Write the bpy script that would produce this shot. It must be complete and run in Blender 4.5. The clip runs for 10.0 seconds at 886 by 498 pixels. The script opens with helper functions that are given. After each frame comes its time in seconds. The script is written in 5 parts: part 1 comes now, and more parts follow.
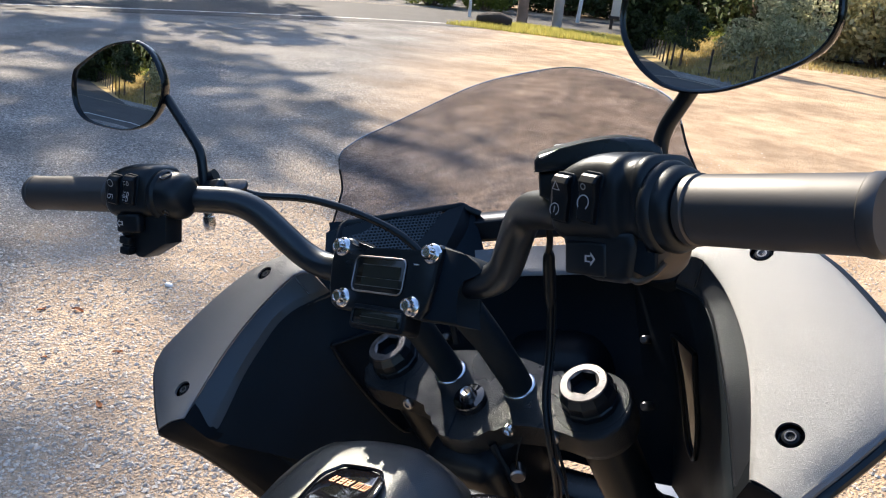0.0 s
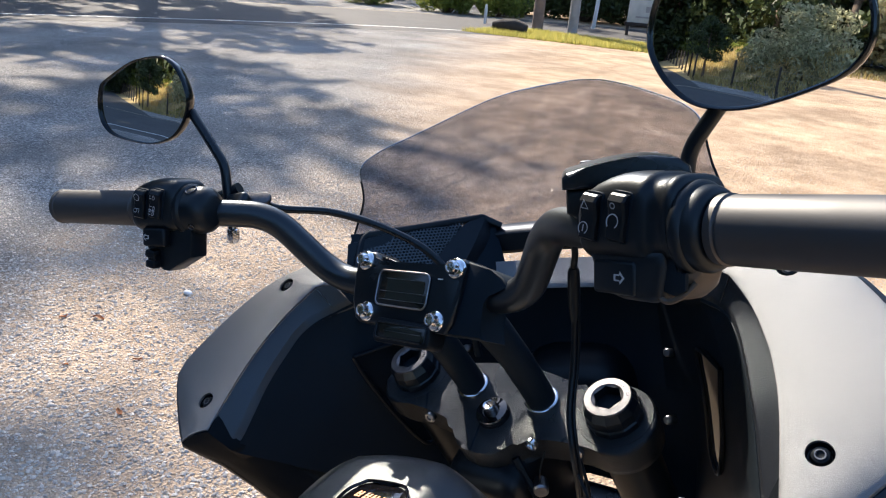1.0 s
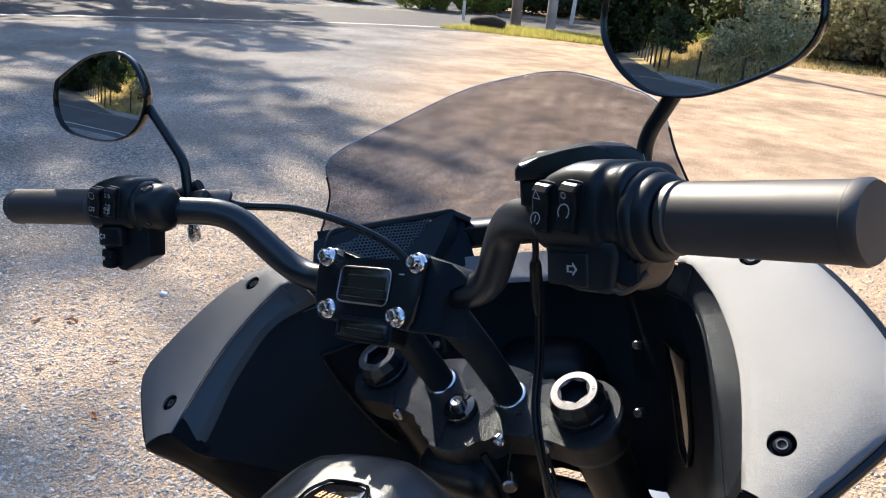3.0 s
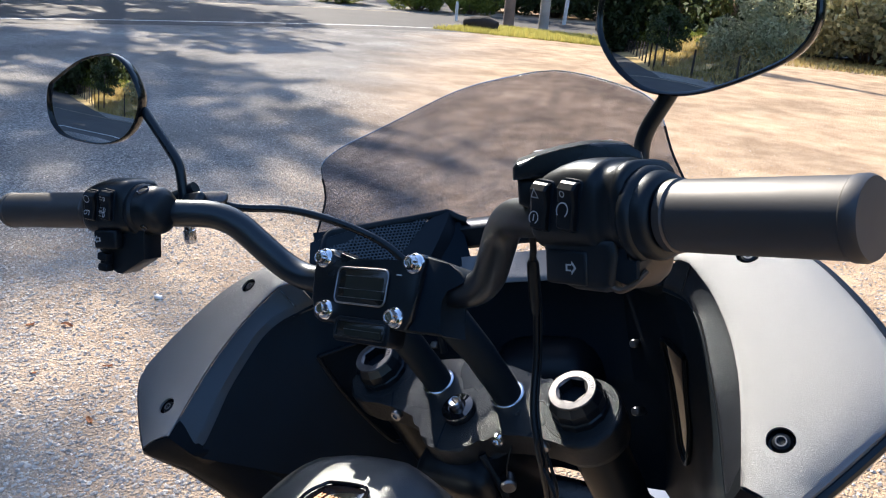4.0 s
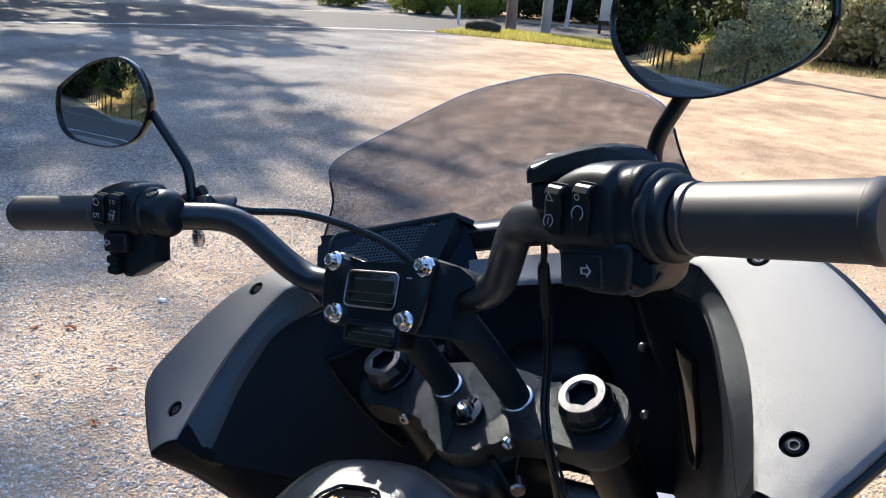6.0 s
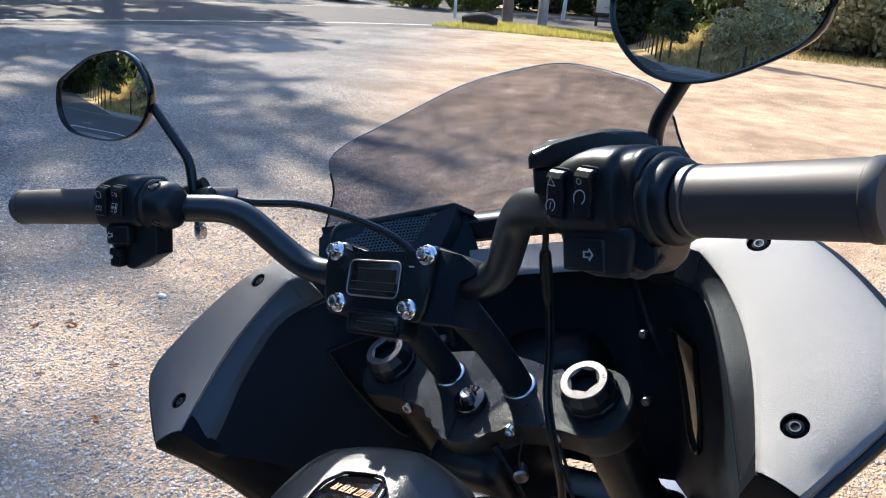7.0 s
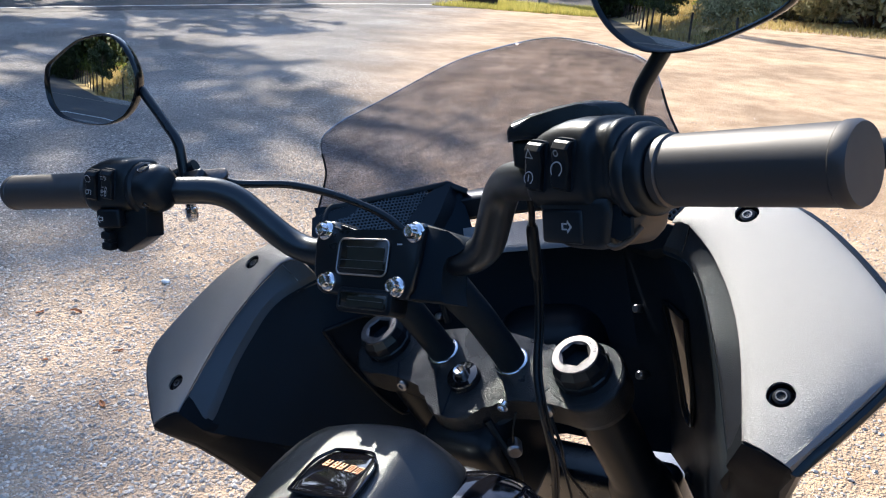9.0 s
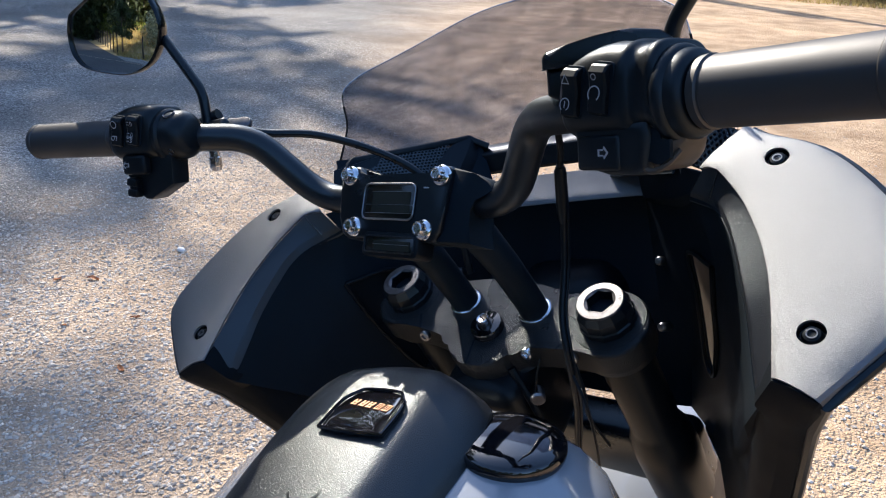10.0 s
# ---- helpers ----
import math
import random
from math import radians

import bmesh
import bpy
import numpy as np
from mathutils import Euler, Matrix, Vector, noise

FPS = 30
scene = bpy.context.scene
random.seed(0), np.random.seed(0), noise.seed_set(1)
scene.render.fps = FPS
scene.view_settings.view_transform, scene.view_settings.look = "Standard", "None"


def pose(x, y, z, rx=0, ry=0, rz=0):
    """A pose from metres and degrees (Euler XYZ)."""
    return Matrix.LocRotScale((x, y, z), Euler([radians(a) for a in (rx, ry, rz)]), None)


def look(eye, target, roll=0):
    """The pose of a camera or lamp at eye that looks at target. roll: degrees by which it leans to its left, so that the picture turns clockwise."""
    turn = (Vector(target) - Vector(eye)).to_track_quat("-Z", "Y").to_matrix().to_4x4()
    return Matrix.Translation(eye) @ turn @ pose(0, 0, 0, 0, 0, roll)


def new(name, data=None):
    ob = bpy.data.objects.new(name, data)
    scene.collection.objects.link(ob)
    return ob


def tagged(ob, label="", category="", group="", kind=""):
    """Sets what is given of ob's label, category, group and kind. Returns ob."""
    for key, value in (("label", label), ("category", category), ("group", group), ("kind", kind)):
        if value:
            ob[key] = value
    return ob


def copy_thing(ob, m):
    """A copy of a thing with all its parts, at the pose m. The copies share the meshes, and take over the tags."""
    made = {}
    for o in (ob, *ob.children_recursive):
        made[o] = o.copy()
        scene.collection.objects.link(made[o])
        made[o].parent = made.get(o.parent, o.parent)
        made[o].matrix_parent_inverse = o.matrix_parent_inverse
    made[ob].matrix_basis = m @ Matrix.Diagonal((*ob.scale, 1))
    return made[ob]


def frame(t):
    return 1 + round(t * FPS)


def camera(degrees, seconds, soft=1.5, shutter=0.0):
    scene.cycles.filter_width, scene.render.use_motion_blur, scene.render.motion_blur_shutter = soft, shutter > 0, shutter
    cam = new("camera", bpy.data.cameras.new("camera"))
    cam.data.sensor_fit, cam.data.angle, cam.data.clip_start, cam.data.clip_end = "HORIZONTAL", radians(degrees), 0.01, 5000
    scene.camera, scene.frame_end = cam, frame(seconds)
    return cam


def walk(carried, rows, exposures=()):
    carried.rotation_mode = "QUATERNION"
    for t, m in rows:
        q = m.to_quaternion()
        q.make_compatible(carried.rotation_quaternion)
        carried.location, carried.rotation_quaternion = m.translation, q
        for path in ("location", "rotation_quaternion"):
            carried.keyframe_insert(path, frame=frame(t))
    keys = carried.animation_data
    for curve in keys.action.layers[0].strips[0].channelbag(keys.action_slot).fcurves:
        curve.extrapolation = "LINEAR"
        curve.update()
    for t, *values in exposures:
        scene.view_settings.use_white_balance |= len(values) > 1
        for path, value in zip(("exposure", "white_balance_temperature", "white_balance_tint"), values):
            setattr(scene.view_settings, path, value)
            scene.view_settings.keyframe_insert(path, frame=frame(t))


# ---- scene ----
cam = camera(61.02, 10.0, soft=1.15)
PATH = [
    (0.0, 0.2746, -0.5961, 1.4151, 69.436, -5.107, 29.954),
    (0.5, 0.2675, -0.6006, 1.4232, 69.679, -4.785, 30.608),
    (1.0, 0.2672, -0.5985, 1.4212, 69.818, -4.667, 31.055),
    (1.5, 0.2653, -0.5987, 1.4200, 69.930, -4.698, 31.114),
    (2.0, 0.2688, -0.5925, 1.4183, 69.919, -4.616, 30.741),
    (2.5, 0.2713, -0.5871, 1.4167, 69.811, -4.517, 30.137),
    (3.0, 0.2783, -0.5825, 1.4171, 69.736, -4.340, 29.484),
    (4.5, 0.2721, -0.5841, 1.4158, 69.908, -3.993, 28.877),
    (5.0, 0.2676, -0.5860, 1.4182, 70.061, -3.981, 29.040),
    (5.5, 0.2700, -0.5839, 1.4169, 70.140, -4.040, 29.125),
    (7.0, 0.2706, -0.5914, 1.4122, 69.642, -3.462, 28.788),
    (7.5, 0.2807, -0.5885, 1.4103, 69.362, -3.032, 28.578),
    (8.0, 0.2842, -0.5863, 1.4111, 69.118, -2.685, 28.467),
    (8.5, 0.2839, -0.5871, 1.4109, 68.773, -2.447, 28.494),
    (9.0, 0.2838, -0.5860, 1.4098, 68.206, -2.334, 28.762),
    (9.5, 0.2873, -0.5843, 1.4075, 67.266, -2.338, 29.192),
    (10.0, 0.2781, -0.6005, 1.3853, 66.276, -2.167, 29.581),
]
EXPOSURE, KELVIN = 1.17, 5700
walk(cam, [(t, pose(x, y, z, rx, ry, rz)) for t, x, y, z, rx, ry, rz in PATH],
     exposures=[(0.0, EXPOSURE, KELVIN + 220, 10), (1.0, EXPOSURE, KELVIN + 40, 10), (3.0, EXPOSURE, KELVIN + 60, 10), (4.5, EXPOSURE, KELVIN - 100, 10), (5.7, EXPOSURE, KELVIN - 100, 10), (7.0, EXPOSURE, KELVIN - 180, 10), (9.0, EXPOSURE, KELVIN - 180, 10), (9.6, EXPOSURE - 0.10, KELVIN - 180, 10), (10.0, EXPOSURE - 0.18, KELVIN - 180, 10)])

# ---- light: open sky and a sun ahead to the left, over the road ----
SUN_AZIMUTH, SUN_HEIGHT = -52.0, 35.0      # degrees from +y towards +x, degrees above the ground
world = bpy.data.worlds.new("daylight")
scene.world = world
world.use_nodes = True
sky = world.node_tree.nodes.new("ShaderNodeTexSky")
sky.sky_type, sky.sun_disc = "NISHITA", False
sky.sun_elevation, sky.sun_rotation = radians(SUN_HEIGHT), radians(SUN_AZIMUTH)
world.node_tree.links.new(sky.outputs[0], world.node_tree.nodes["Background"].inputs[0])
world.node_tree.nodes["Background"].inputs[1].default_value = 0.15
to_sun = Vector((math.sin(radians(SUN_AZIMUTH)) * math.cos(radians(SUN_HEIGHT)),
                 math.cos(radians(SUN_AZIMUTH)) * math.cos(radians(SUN_HEIGHT)), math.sin(radians(SUN_HEIGHT))))
lamp = bpy.data.lights.new("sun", "SUN")
lamp.energy, lamp.angle, lamp.color = 5.0, radians(0.53), (1.0, 0.82, 0.60)
new("sun", lamp).matrix_world = look(to_sun * 60, (0, 0, 0))

# ---- materials ----
def material(name, colour, rough=0.5, metal=0.0, mottle=(6.0, 0.15), grain=(400.0, 0.0), coat=0.0, specular=0.5, ior=1.5, pebble=False, tint=(1, 1, 1)):
    """Principled surface: colour broken up by a coarse mottle, relief by a fine grain, both in metres."""
    m = bpy.data.materials.new(name)
    m.use_nodes = True
    n, l = m.node_tree.nodes, m.node_tree.links
    b = n["Principled BSDF"]
    co = n.new("ShaderNodeTexCoord")
    t = n.new("ShaderNodeTexNoise")
    t.inputs["Scale"].default_value, t.inputs["Detail"].default_value = mottle[0], 5
    l.new(co.outputs["Object"], t.inputs["Vector"])
    ramp = n.new("ShaderNodeMapRange")
    ramp.inputs["From Min"].default_value, ramp.inputs["From Max"].default_value = 0.3, 0.7
    ramp.inputs["To Min"].default_value, ramp.inputs["To Max"].default_value = 1 - mottle[1], 1 + mottle[1]
    l.new(t.outputs[0], ramp.inputs["Value"])
    mix = n.new("ShaderNodeVectorMath")
    mix.operation = "SCALE"
    mix.inputs[0].default_value = colour
    l.new(ramp.outputs[0], mix.inputs["Scale"])
    l.new(mix.outputs[0], b.inputs["Base Color"])
    b.inputs["Metallic"].default_value = metal
    b.inputs["Coat Weight"].default_value = coat
    b.inputs["Coat Roughness"].default_value = 0.05
    b.inputs["Specular IOR Level"].default_value = specular
    b.inputs["IOR"].default_value = ior
    b.inputs["Specular Tint"].default_value = (*tint, 1)
    r = n.new("ShaderNodeMapRange")
    r.inputs["From Min"].default_value, r.inputs["From Max"].default_value = 0.3, 0.7
    r.inputs["To Min"].default_value, r.inputs["To Max"].default_value = rough * 0.88, min(1, rough * 1.12)
    l.new(t.outputs[0], r.inputs["Value"])
    l.new(r.outputs[0], b.inputs["Roughness"])
    if grain[1]:
        g = n.new("ShaderNodeTexVoronoi" if pebble else "ShaderNodeTexNoise")
        g.inputs["Scale"].default_value = grain[0]
        if not pebble:
            g.inputs["Detail"].default_value = 2
        l.new(co.outputs["Object"], g.inputs["Vector"])
        bump = n.new("ShaderNodeBump")
        bump.inputs["Strength"].default_value, bump.inputs["Distance"].default_value = grain[1], 1.5 / grain[0]
        l.new(g.outputs[0], bump.inputs["Height"])
        l.new(bump.outputs[0], b.inputs["Normal"])
    return m


# cool tint: a bluish shade cast put into the colour of neutral black parts
PEBBLED = material("pebbled black plastic", (0.007, 0.008, 0.010), 0.29, mottle=(9, 0.12), grain=(1050, 0.46), specular=0.38, pebble=True, tint=(0.80, 0.94, 1.0))
CONSOLE = material("sparkling grained black plastic", (0.012, 0.013, 0.016), 0.31, mottle=(9, 0.12), grain=(1150, 0.34), specular=0.75, ior=1.56, tint=(0.88, 0.97, 1.0))
FINE = material("fine-grained dark plastic", (0.005, 0.007, 0.010), 0.36, mottle=(12, 0.15), grain=(2400, 0.12), specular=0.32, tint=(0.80, 0.94, 1.0))
WING = material("charcoal moulded plastic", (0.034, 0.036, 0.040), 0.46, mottle=(7, 0.10), grain=(2100, 0.72), specular=1.0, ior=1.88, tint=(0.95, 0.98, 1.0))
SMOOTH = material("smooth black plastic", (0.005, 0.0065, 0.009), 0.36, mottle=(10, 0.2), grain=(1500, 0.08), specular=0.22, tint=(0.80, 0.94, 1.0))
SATIN = material("satin black painted metal", (0.005, 0.0068, 0.0100), 0.29, mottle=(14, 0.15), grain=(2000, 0.06), specular=0.42, tint=(0.80, 0.94, 1.0))
# blue base: sky reflection in the shaded bowl, put into its colour
BOWL = material("dull black inner plastic", (0.0065, 0.0115, 0.0175), 0.6, mottle=(10, 0.2), grain=(1500, 0.08), specular=0.16, tint=(0.80, 0.94, 1.0))
ANODISED = material("satin anodised bar", (0.008, 0.010, 0.014), 0.33, mottle=(14, 0.15), grain=(2000, 0.05), specular=0.6, tint=(0.80, 0.94, 1.0))
GLOSS = material("gloss black paint", (0.006, 0.006, 0.008), 0.06, mottle=(5, 0.1), coat=0.6)
SHELL = material("gloss black mirror plastic", (0.004, 0.005, 0.007), 0.16, mottle=(8, 0.1), specular=0.35, tint=(0.80, 0.94, 1.0))
RUBBER = material("black rubber", (0.013, 0.013, 0.014), 0.54, mottle=(30, 0.12), grain=(1800, 0.05), specular=0.72, ior=1.6)
CHROME = material("chrome", (0.75, 0.76, 0.78), 0.1, 1.0, mottle=(60, 0.08))
MATT = material("matt black plastic", (0.004, 0.0055, 0.008), 0.6, mottle=(20, 0.15), grain=(1800, 0.2), specular=0.14, tint=(0.80, 0.94, 1.0))
RINGMETAL = material("machined grey alloy", (0.11, 0.11, 0.115), 0.42, 1.0, mottle=(150, 0.25), grain=(1500, 0.2))
WORN = material("worn black alloy", (0.10, 0.10, 0.105), 0.3, 0.8, mottle=(160, 0.6), grain=(1500, 0.2))
ALLOY = material("brushed alloy", (0.62, 0.62, 0.63), 0.24, 1.0, mottle=(120, 0.12), grain=(2500, 0.1))
STEEL = material("dull steel", (0.30, 0.30, 0.31), 0.35, 1.0, mottle=(90, 0.2))
BRONZE = material("bronze fork tube", (0.45, 0.36, 0.25), 0.25, 1.0, mottle=(20, 0.1))
PAINT = material("pale grey paint", (0.26, 0.28, 0.31), 0.22, mottle=(4, 0.03), coat=0.8)
# warm light bounced up from the ground, put into the bracket's colour
BROWN = material("black plastic with brown bounce light", (0.062, 0.047, 0.032), 0.5, mottle=(40, 0.2))
# the wing's inner band: its shade is put into a darker base colour
BAND_SHADED = material("coarse grained plastic darkened for shade", (0.020, 0.022, 0.027), 0.30, mottle=(8, 0.12), grain=(1500, 0.55), specular=0.8, tint=(0.80, 0.94, 1.0))
VENT = material("tan lining plastic", (0.22, 0.175, 0.13), 0.6, mottle=(30, 0.15))
SCREEN = material("dark display glass", (0.01, 0.011, 0.01), 0.12, mottle=(20, 0.1))
LCD = material("unlit display film", (0.022, 0.024, 0.02), 0.22, mottle=(40, 0.1))
GRILLE = material("black moulded grille plastic", (0.016, 0.021, 0.027), 0.34, mottle=(12, 0.15), specular=0.9, tint=(0.80, 0.94, 1.0))
PRINT = material("white print", (0.42, 0.44, 0.46), 0.7)
GOLD = material("copper-gold print", (0.36, 0.17, 0.075), 0.5, 0.3)
MIRROR = material("mirror glass", (0.88, 0.9, 0.9), 0.0, 1.0, mottle=(3, 0.0))
MIRROR.node_tree.nodes["Map Range.001"].inputs["To Min"].default_value = 0.0
MIRROR.node_tree.nodes["Map Range.001"].inputs["To Max"].default_value = 0.0

TINT = bpy.data.materials.new("smoked acrylic")
TINT.use_nodes = True
tn, tl = TINT.node_tree.nodes, TINT.node_tree.links
tn.remove(tn["Principled BSDF"])
clear, shine, both, edge = (tn.new("ShaderNodeBsdfTransparent"), tn.new("ShaderNodeBsdfGlossy"),
                            tn.new("ShaderNodeMixShader"), tn.new("ShaderNodeLayerWeight"))
haze, tone = tn.new("ShaderNodeTexNoise"), tn.new("ShaderNodeMix")      # cloudy smudges in the tint
haze.inputs["Scale"].default_value, haze.inputs["Detail"].default_value, haze.inputs["Distortion"].default_value = 26, 9, 0.8
tone.data_type = "RGBA"
tone.inputs[6].default_value, tone.inputs[7].default_value = (0.44, 0.45, 0.50, 1), (0.80, 0.81, 0.86, 1)
tl.new(haze.outputs[0], tone.inputs[0])
tl.new(tone.outputs[2], clear.inputs[0])
shine.inputs["Roughness"].default_value = 0.03
edge.inputs["Blend"].default_value = 0.35
power = tn.new("ShaderNodeMath")
power.operation, power.inputs[1].default_value = "POWER", 5.0
tl.new(edge.outputs["Facing"], power.inputs[0])
gain = tn.new("ShaderNodeMapRange")
gain.inputs["To Min"].default_value, gain.inputs["To Max"].default_value = 0.025, 0.6
tl.new(power.outputs[0], gain.inputs["Value"])
tl.new(gain.outputs[0], both.inputs[0])
tl.new(clear.outputs[0], both.inputs[1])
tl.new(shine.outputs[0], both.inputs[2])
# a film of dust and wiping marks
dust, film, spots, spread = (tn.new("ShaderNodeBsdfDiffuse"), tn.new("ShaderNodeMixShader"), tn.new("ShaderNodeTexNoise"), tn.new("ShaderNodeMapRange"))
dust.inputs[0].default_value = (0.42, 0.42, 0.42, 1)
spots.inputs["Scale"].default_value, spots.inputs["Detail"].default_value, spots.inputs["Distortion"].default_value = 14, 9, 1.2
where, squash = tn.new("ShaderNodeTexCoord"), tn.new("ShaderNodeMapping")
squash.inputs["Scale"].default_value = (1.0, 1.0, 2.6)
tl.new(where.outputs["Object"], squash.inputs["Vector"])
tl.new(squash.outputs[0], spots.inputs["Vector"])
tl.new(squash.outputs[0], haze.inputs["Vector"])
spread.inputs["From Min"].default_value, spread.inputs["From Max"].default_value = 0.45, 0.80
spread.inputs["To Min"].default_value, spread.inputs["To Max"].default_value = 0.02, 0.22
tl.new(spots.outputs[0], spread.inputs["Value"])
tl.new(spread.outputs[0], film.inputs[0])
tl.new(both.outputs[0], film.inputs[1])
tl.new(dust.outputs[0], film.inputs[2])
tl.new(film.outputs[0], tn["Material Output"].inputs[0])


# ---- mesh helpers ----
def part(name, bm, mat, parent=None, label="", matrix=None, sharp=35):
    bmesh.ops.recalc_face_normals(bm, faces=bm.faces)
    me = bpy.data.meshes.new(name)
    bm.to_mesh(me)
    bm.free()
    me.materials.append(mat)
    for p in me.polygons:
        p.use_smooth = True
    me.set_sharp_from_angle(angle=radians(sharp))
    ob = new(name, me)
    if parent is not None:
        ob.parent = parent
    if matrix is not None:
        ob.matrix_basis = matrix
    return tagged(ob, label)


def spline(points, steps=6):
    """Catmull-Rom through the points."""
    p = [Vector(q) for q in points]
    p = [2 * p[0] - p[1], *p, 2 * p[-1] - p[-2]]
    out = []
    for i in range(1, len(p) - 2):
        for k in range(steps):
            t = k / steps
            a, b, c, d = p[i - 1:i + 3]
            out.append(0.5 * (2 * b + (c - a) * t + (2 * a - 5 * b + 4 * c - d) * t * t + (3 * b - a - 3 * c + d) * t ** 3))
    return out + [p[-2]]


def rounded(points, radius, steps=6):
    """A polyline with its inner corners rounded off."""
    p = [Vector(q) for q in points]
    out = [p[0]]
    for a, b, c in zip(p, p[1:], p[2:]):
        r = min(radius, (a - b).length * 0.48, (c - b).length * 0.48)
        s, e = b + (a - b).normalized() * r, b + (c - b).normalized() * r
        for k in range(steps + 1):
            t = k / steps
            out.append(s * (1 - t) ** 2 + b * 2 * t * (1 - t) + e * t * t)
    return out + [p[-1]]


def tube(bm, path, radius, seg=16, caps=True):
    path = [Vector(q) for q in path]
    radii = radius if isinstance(radius, (list, tuple)) else [radius] * len(path)
    side = None
    rings = []
    for i, q in enumerate(path):
        d = (path[min(i + 1, len(path) - 1)] - path[max(i - 1, 0)]).normalized()
        if side is None:
            side = d.orthogonal().normalized()
        side = (side - d * side.dot(d)).normalized()
        up = d.cross(side)
        rings.append([bm.verts.new(q + radii[i] * (math.cos(2 * math.pi * k / seg) * side + math.sin(2 * math.pi * k / seg) * up)) for k in range(seg)])
    for a, b in zip(rings, rings[1:]):
        for k in range(seg):
            bm.faces.new((a[k], a[(k + 1) % seg], b[(k + 1) % seg], b[k]))
    if caps:
        bm.faces.new(rings[0][::-1])
        bm.faces.new(rings[-1])
    return bm


def lathe(bm, profile, base=(0, 0, 0), axis=(0, 0, 1), seg=28):
    """profile: (radius, height) from the bottom to the top along the axis."""
    base, axis = Vector(base), Vector(axis).normalized()
    side = axis.orthogonal().normalized()
    up = axis.cross(side)
    rings = []
    for r, h in profile:
        c = base + axis * h
        if r < 1e-6:
            rings.append([bm.verts.new(c)])
        else:
            rings.append([bm.verts.new(c + r * (math.cos(2 * math.pi * k / seg) * side + math.sin(2 * math.pi * k / seg) * up)) for k in range(seg)])
    for a, b in zip(rings, rings[1:]):
        for k in range(seg):
            j = (k + 1) % seg
            if len(a) == 1 and len(b) > 1:
                bm.faces.new((a[0], b[j], b[k]))
            elif len(b) == 1 and len(a) > 1:
                bm.faces.new((a[k], a[j], b[0]))
            elif len(a) > 1:
                bm.faces.new((a[k], a[j], b[j], b[k]))
    if len(rings[0]) > 1:
        bm.faces.new(rings[0][::-1])
    if len(rings[-1]) > 1:
        bm.faces.new(rings[-1])
    return bm


def grid(bm, rows):
    """A sheet through rows of points."""
    vs = [[bm.verts.new(q) for q in row] for row in rows]
    for a, b in zip(vs, vs[1:]):
        for k in range(len(a) - 1):
            bm.faces.new((a[k], a[k + 1], b[k + 1], b[k]))
    return bm


def plate(bm, outline, origin, ux, uy, thick, bevel=0.0, seg=2):
    """A flat outline in the plane of ux and uy, thickened along their cross product (downwards), edges rounded."""
    origin, ux, uy = Vector(origin), Vector(ux).normalized(), Vector(uy).normalized()
    un = ux.cross(uy).normalized()
    top = [bm.verts.new(origin + ux * x + uy * y) for x, y in outline]
    low = [bm.verts.new(v.co - un * thick) for v in top]
    f = [bm.faces.new(top), bm.faces.new(low[::-1])]
    n = len(top)
    for k in range(n):
        f.append(bm.faces.new((top[k], low[k], low[(k + 1) % n], top[(k + 1) % n])))
    if bevel:
        edges = {e for g in f[:2] for e in g.edges}
        bmesh.ops.bevel(bm, geom=list(edges), offset=bevel, segments=seg, profile=0.5, affect="EDGES", clamp_overlap=True)
    return bm


def solid(bm, thickness):
    """Gives a sheet its thickness."""
    bmesh.ops.recalc_face_normals(bm, faces=bm.faces)
    bmesh.ops.solidify(bm, geom=list(bm.faces), thickness=thickness)
    return bm


def rect(w, h, r, n=4):
    """A rounded rectangle round the origin."""
    out = []
    for cx, cy, a0 in ((w / 2 - r, h / 2 - r, 0), (-w / 2 + r, h / 2 - r, 90), (-w / 2 + r, -h / 2 + r, 180), (w / 2 - r, -h / 2 + r, 270)):
        for k in range(n + 1):
            a = radians(a0 + 90 * k / n)
            out.append((cx + r * math.cos(a), cy + r * math.sin(a)))
    return out


def box(bm, size, m=Matrix(), bevel=0.0, seg=2):
    vs = bmesh.ops.create_cube(bm, size=1, matrix=m @ Matrix.Diagonal((*size, 1)))["verts"]
    if bevel:
        bmesh.ops.bevel(bm, geom=list({e for v in vs for e in v.link_edges}), offset=bevel, segments=seg, profile=0.5, affect="EDGES")
    return bm


def resample(points, n):
    """n points evenly spaced along a polyline."""
    p = [Vector(q) for q in points]
    d = [0.0]
    for a, b in zip(p, p[1:]):
        d.append(d[-1] + (b - a).length)
    out, j = [], 0
    for k in range(n):
        s = d[-1] * k / (n - 1)
        while j < len(p) - 2 and d[j + 1] < s:
            j += 1
        t = (s - d[j]) / max(1e-9, d[j + 1] - d[j])
        out.append(p[j].lerp(p[j + 1], min(1, t)))
    return out

# ---- the motorcycle: leaning on its stand, bars turned a little to the right ----
FAIR = pose(0, 0, 1.0187, 0, -17.652, 0)            # frame, tank and fairing
BAR = pose(0, 0, 1.0187, 28.784, -13.441, -8.321)   # all that turns with the fork; z is the steering axis
bike = tagged(new("motorcycle"), "pale grey cruiser motorcycle with black fairing, leaning on its stand", "motorcycle")


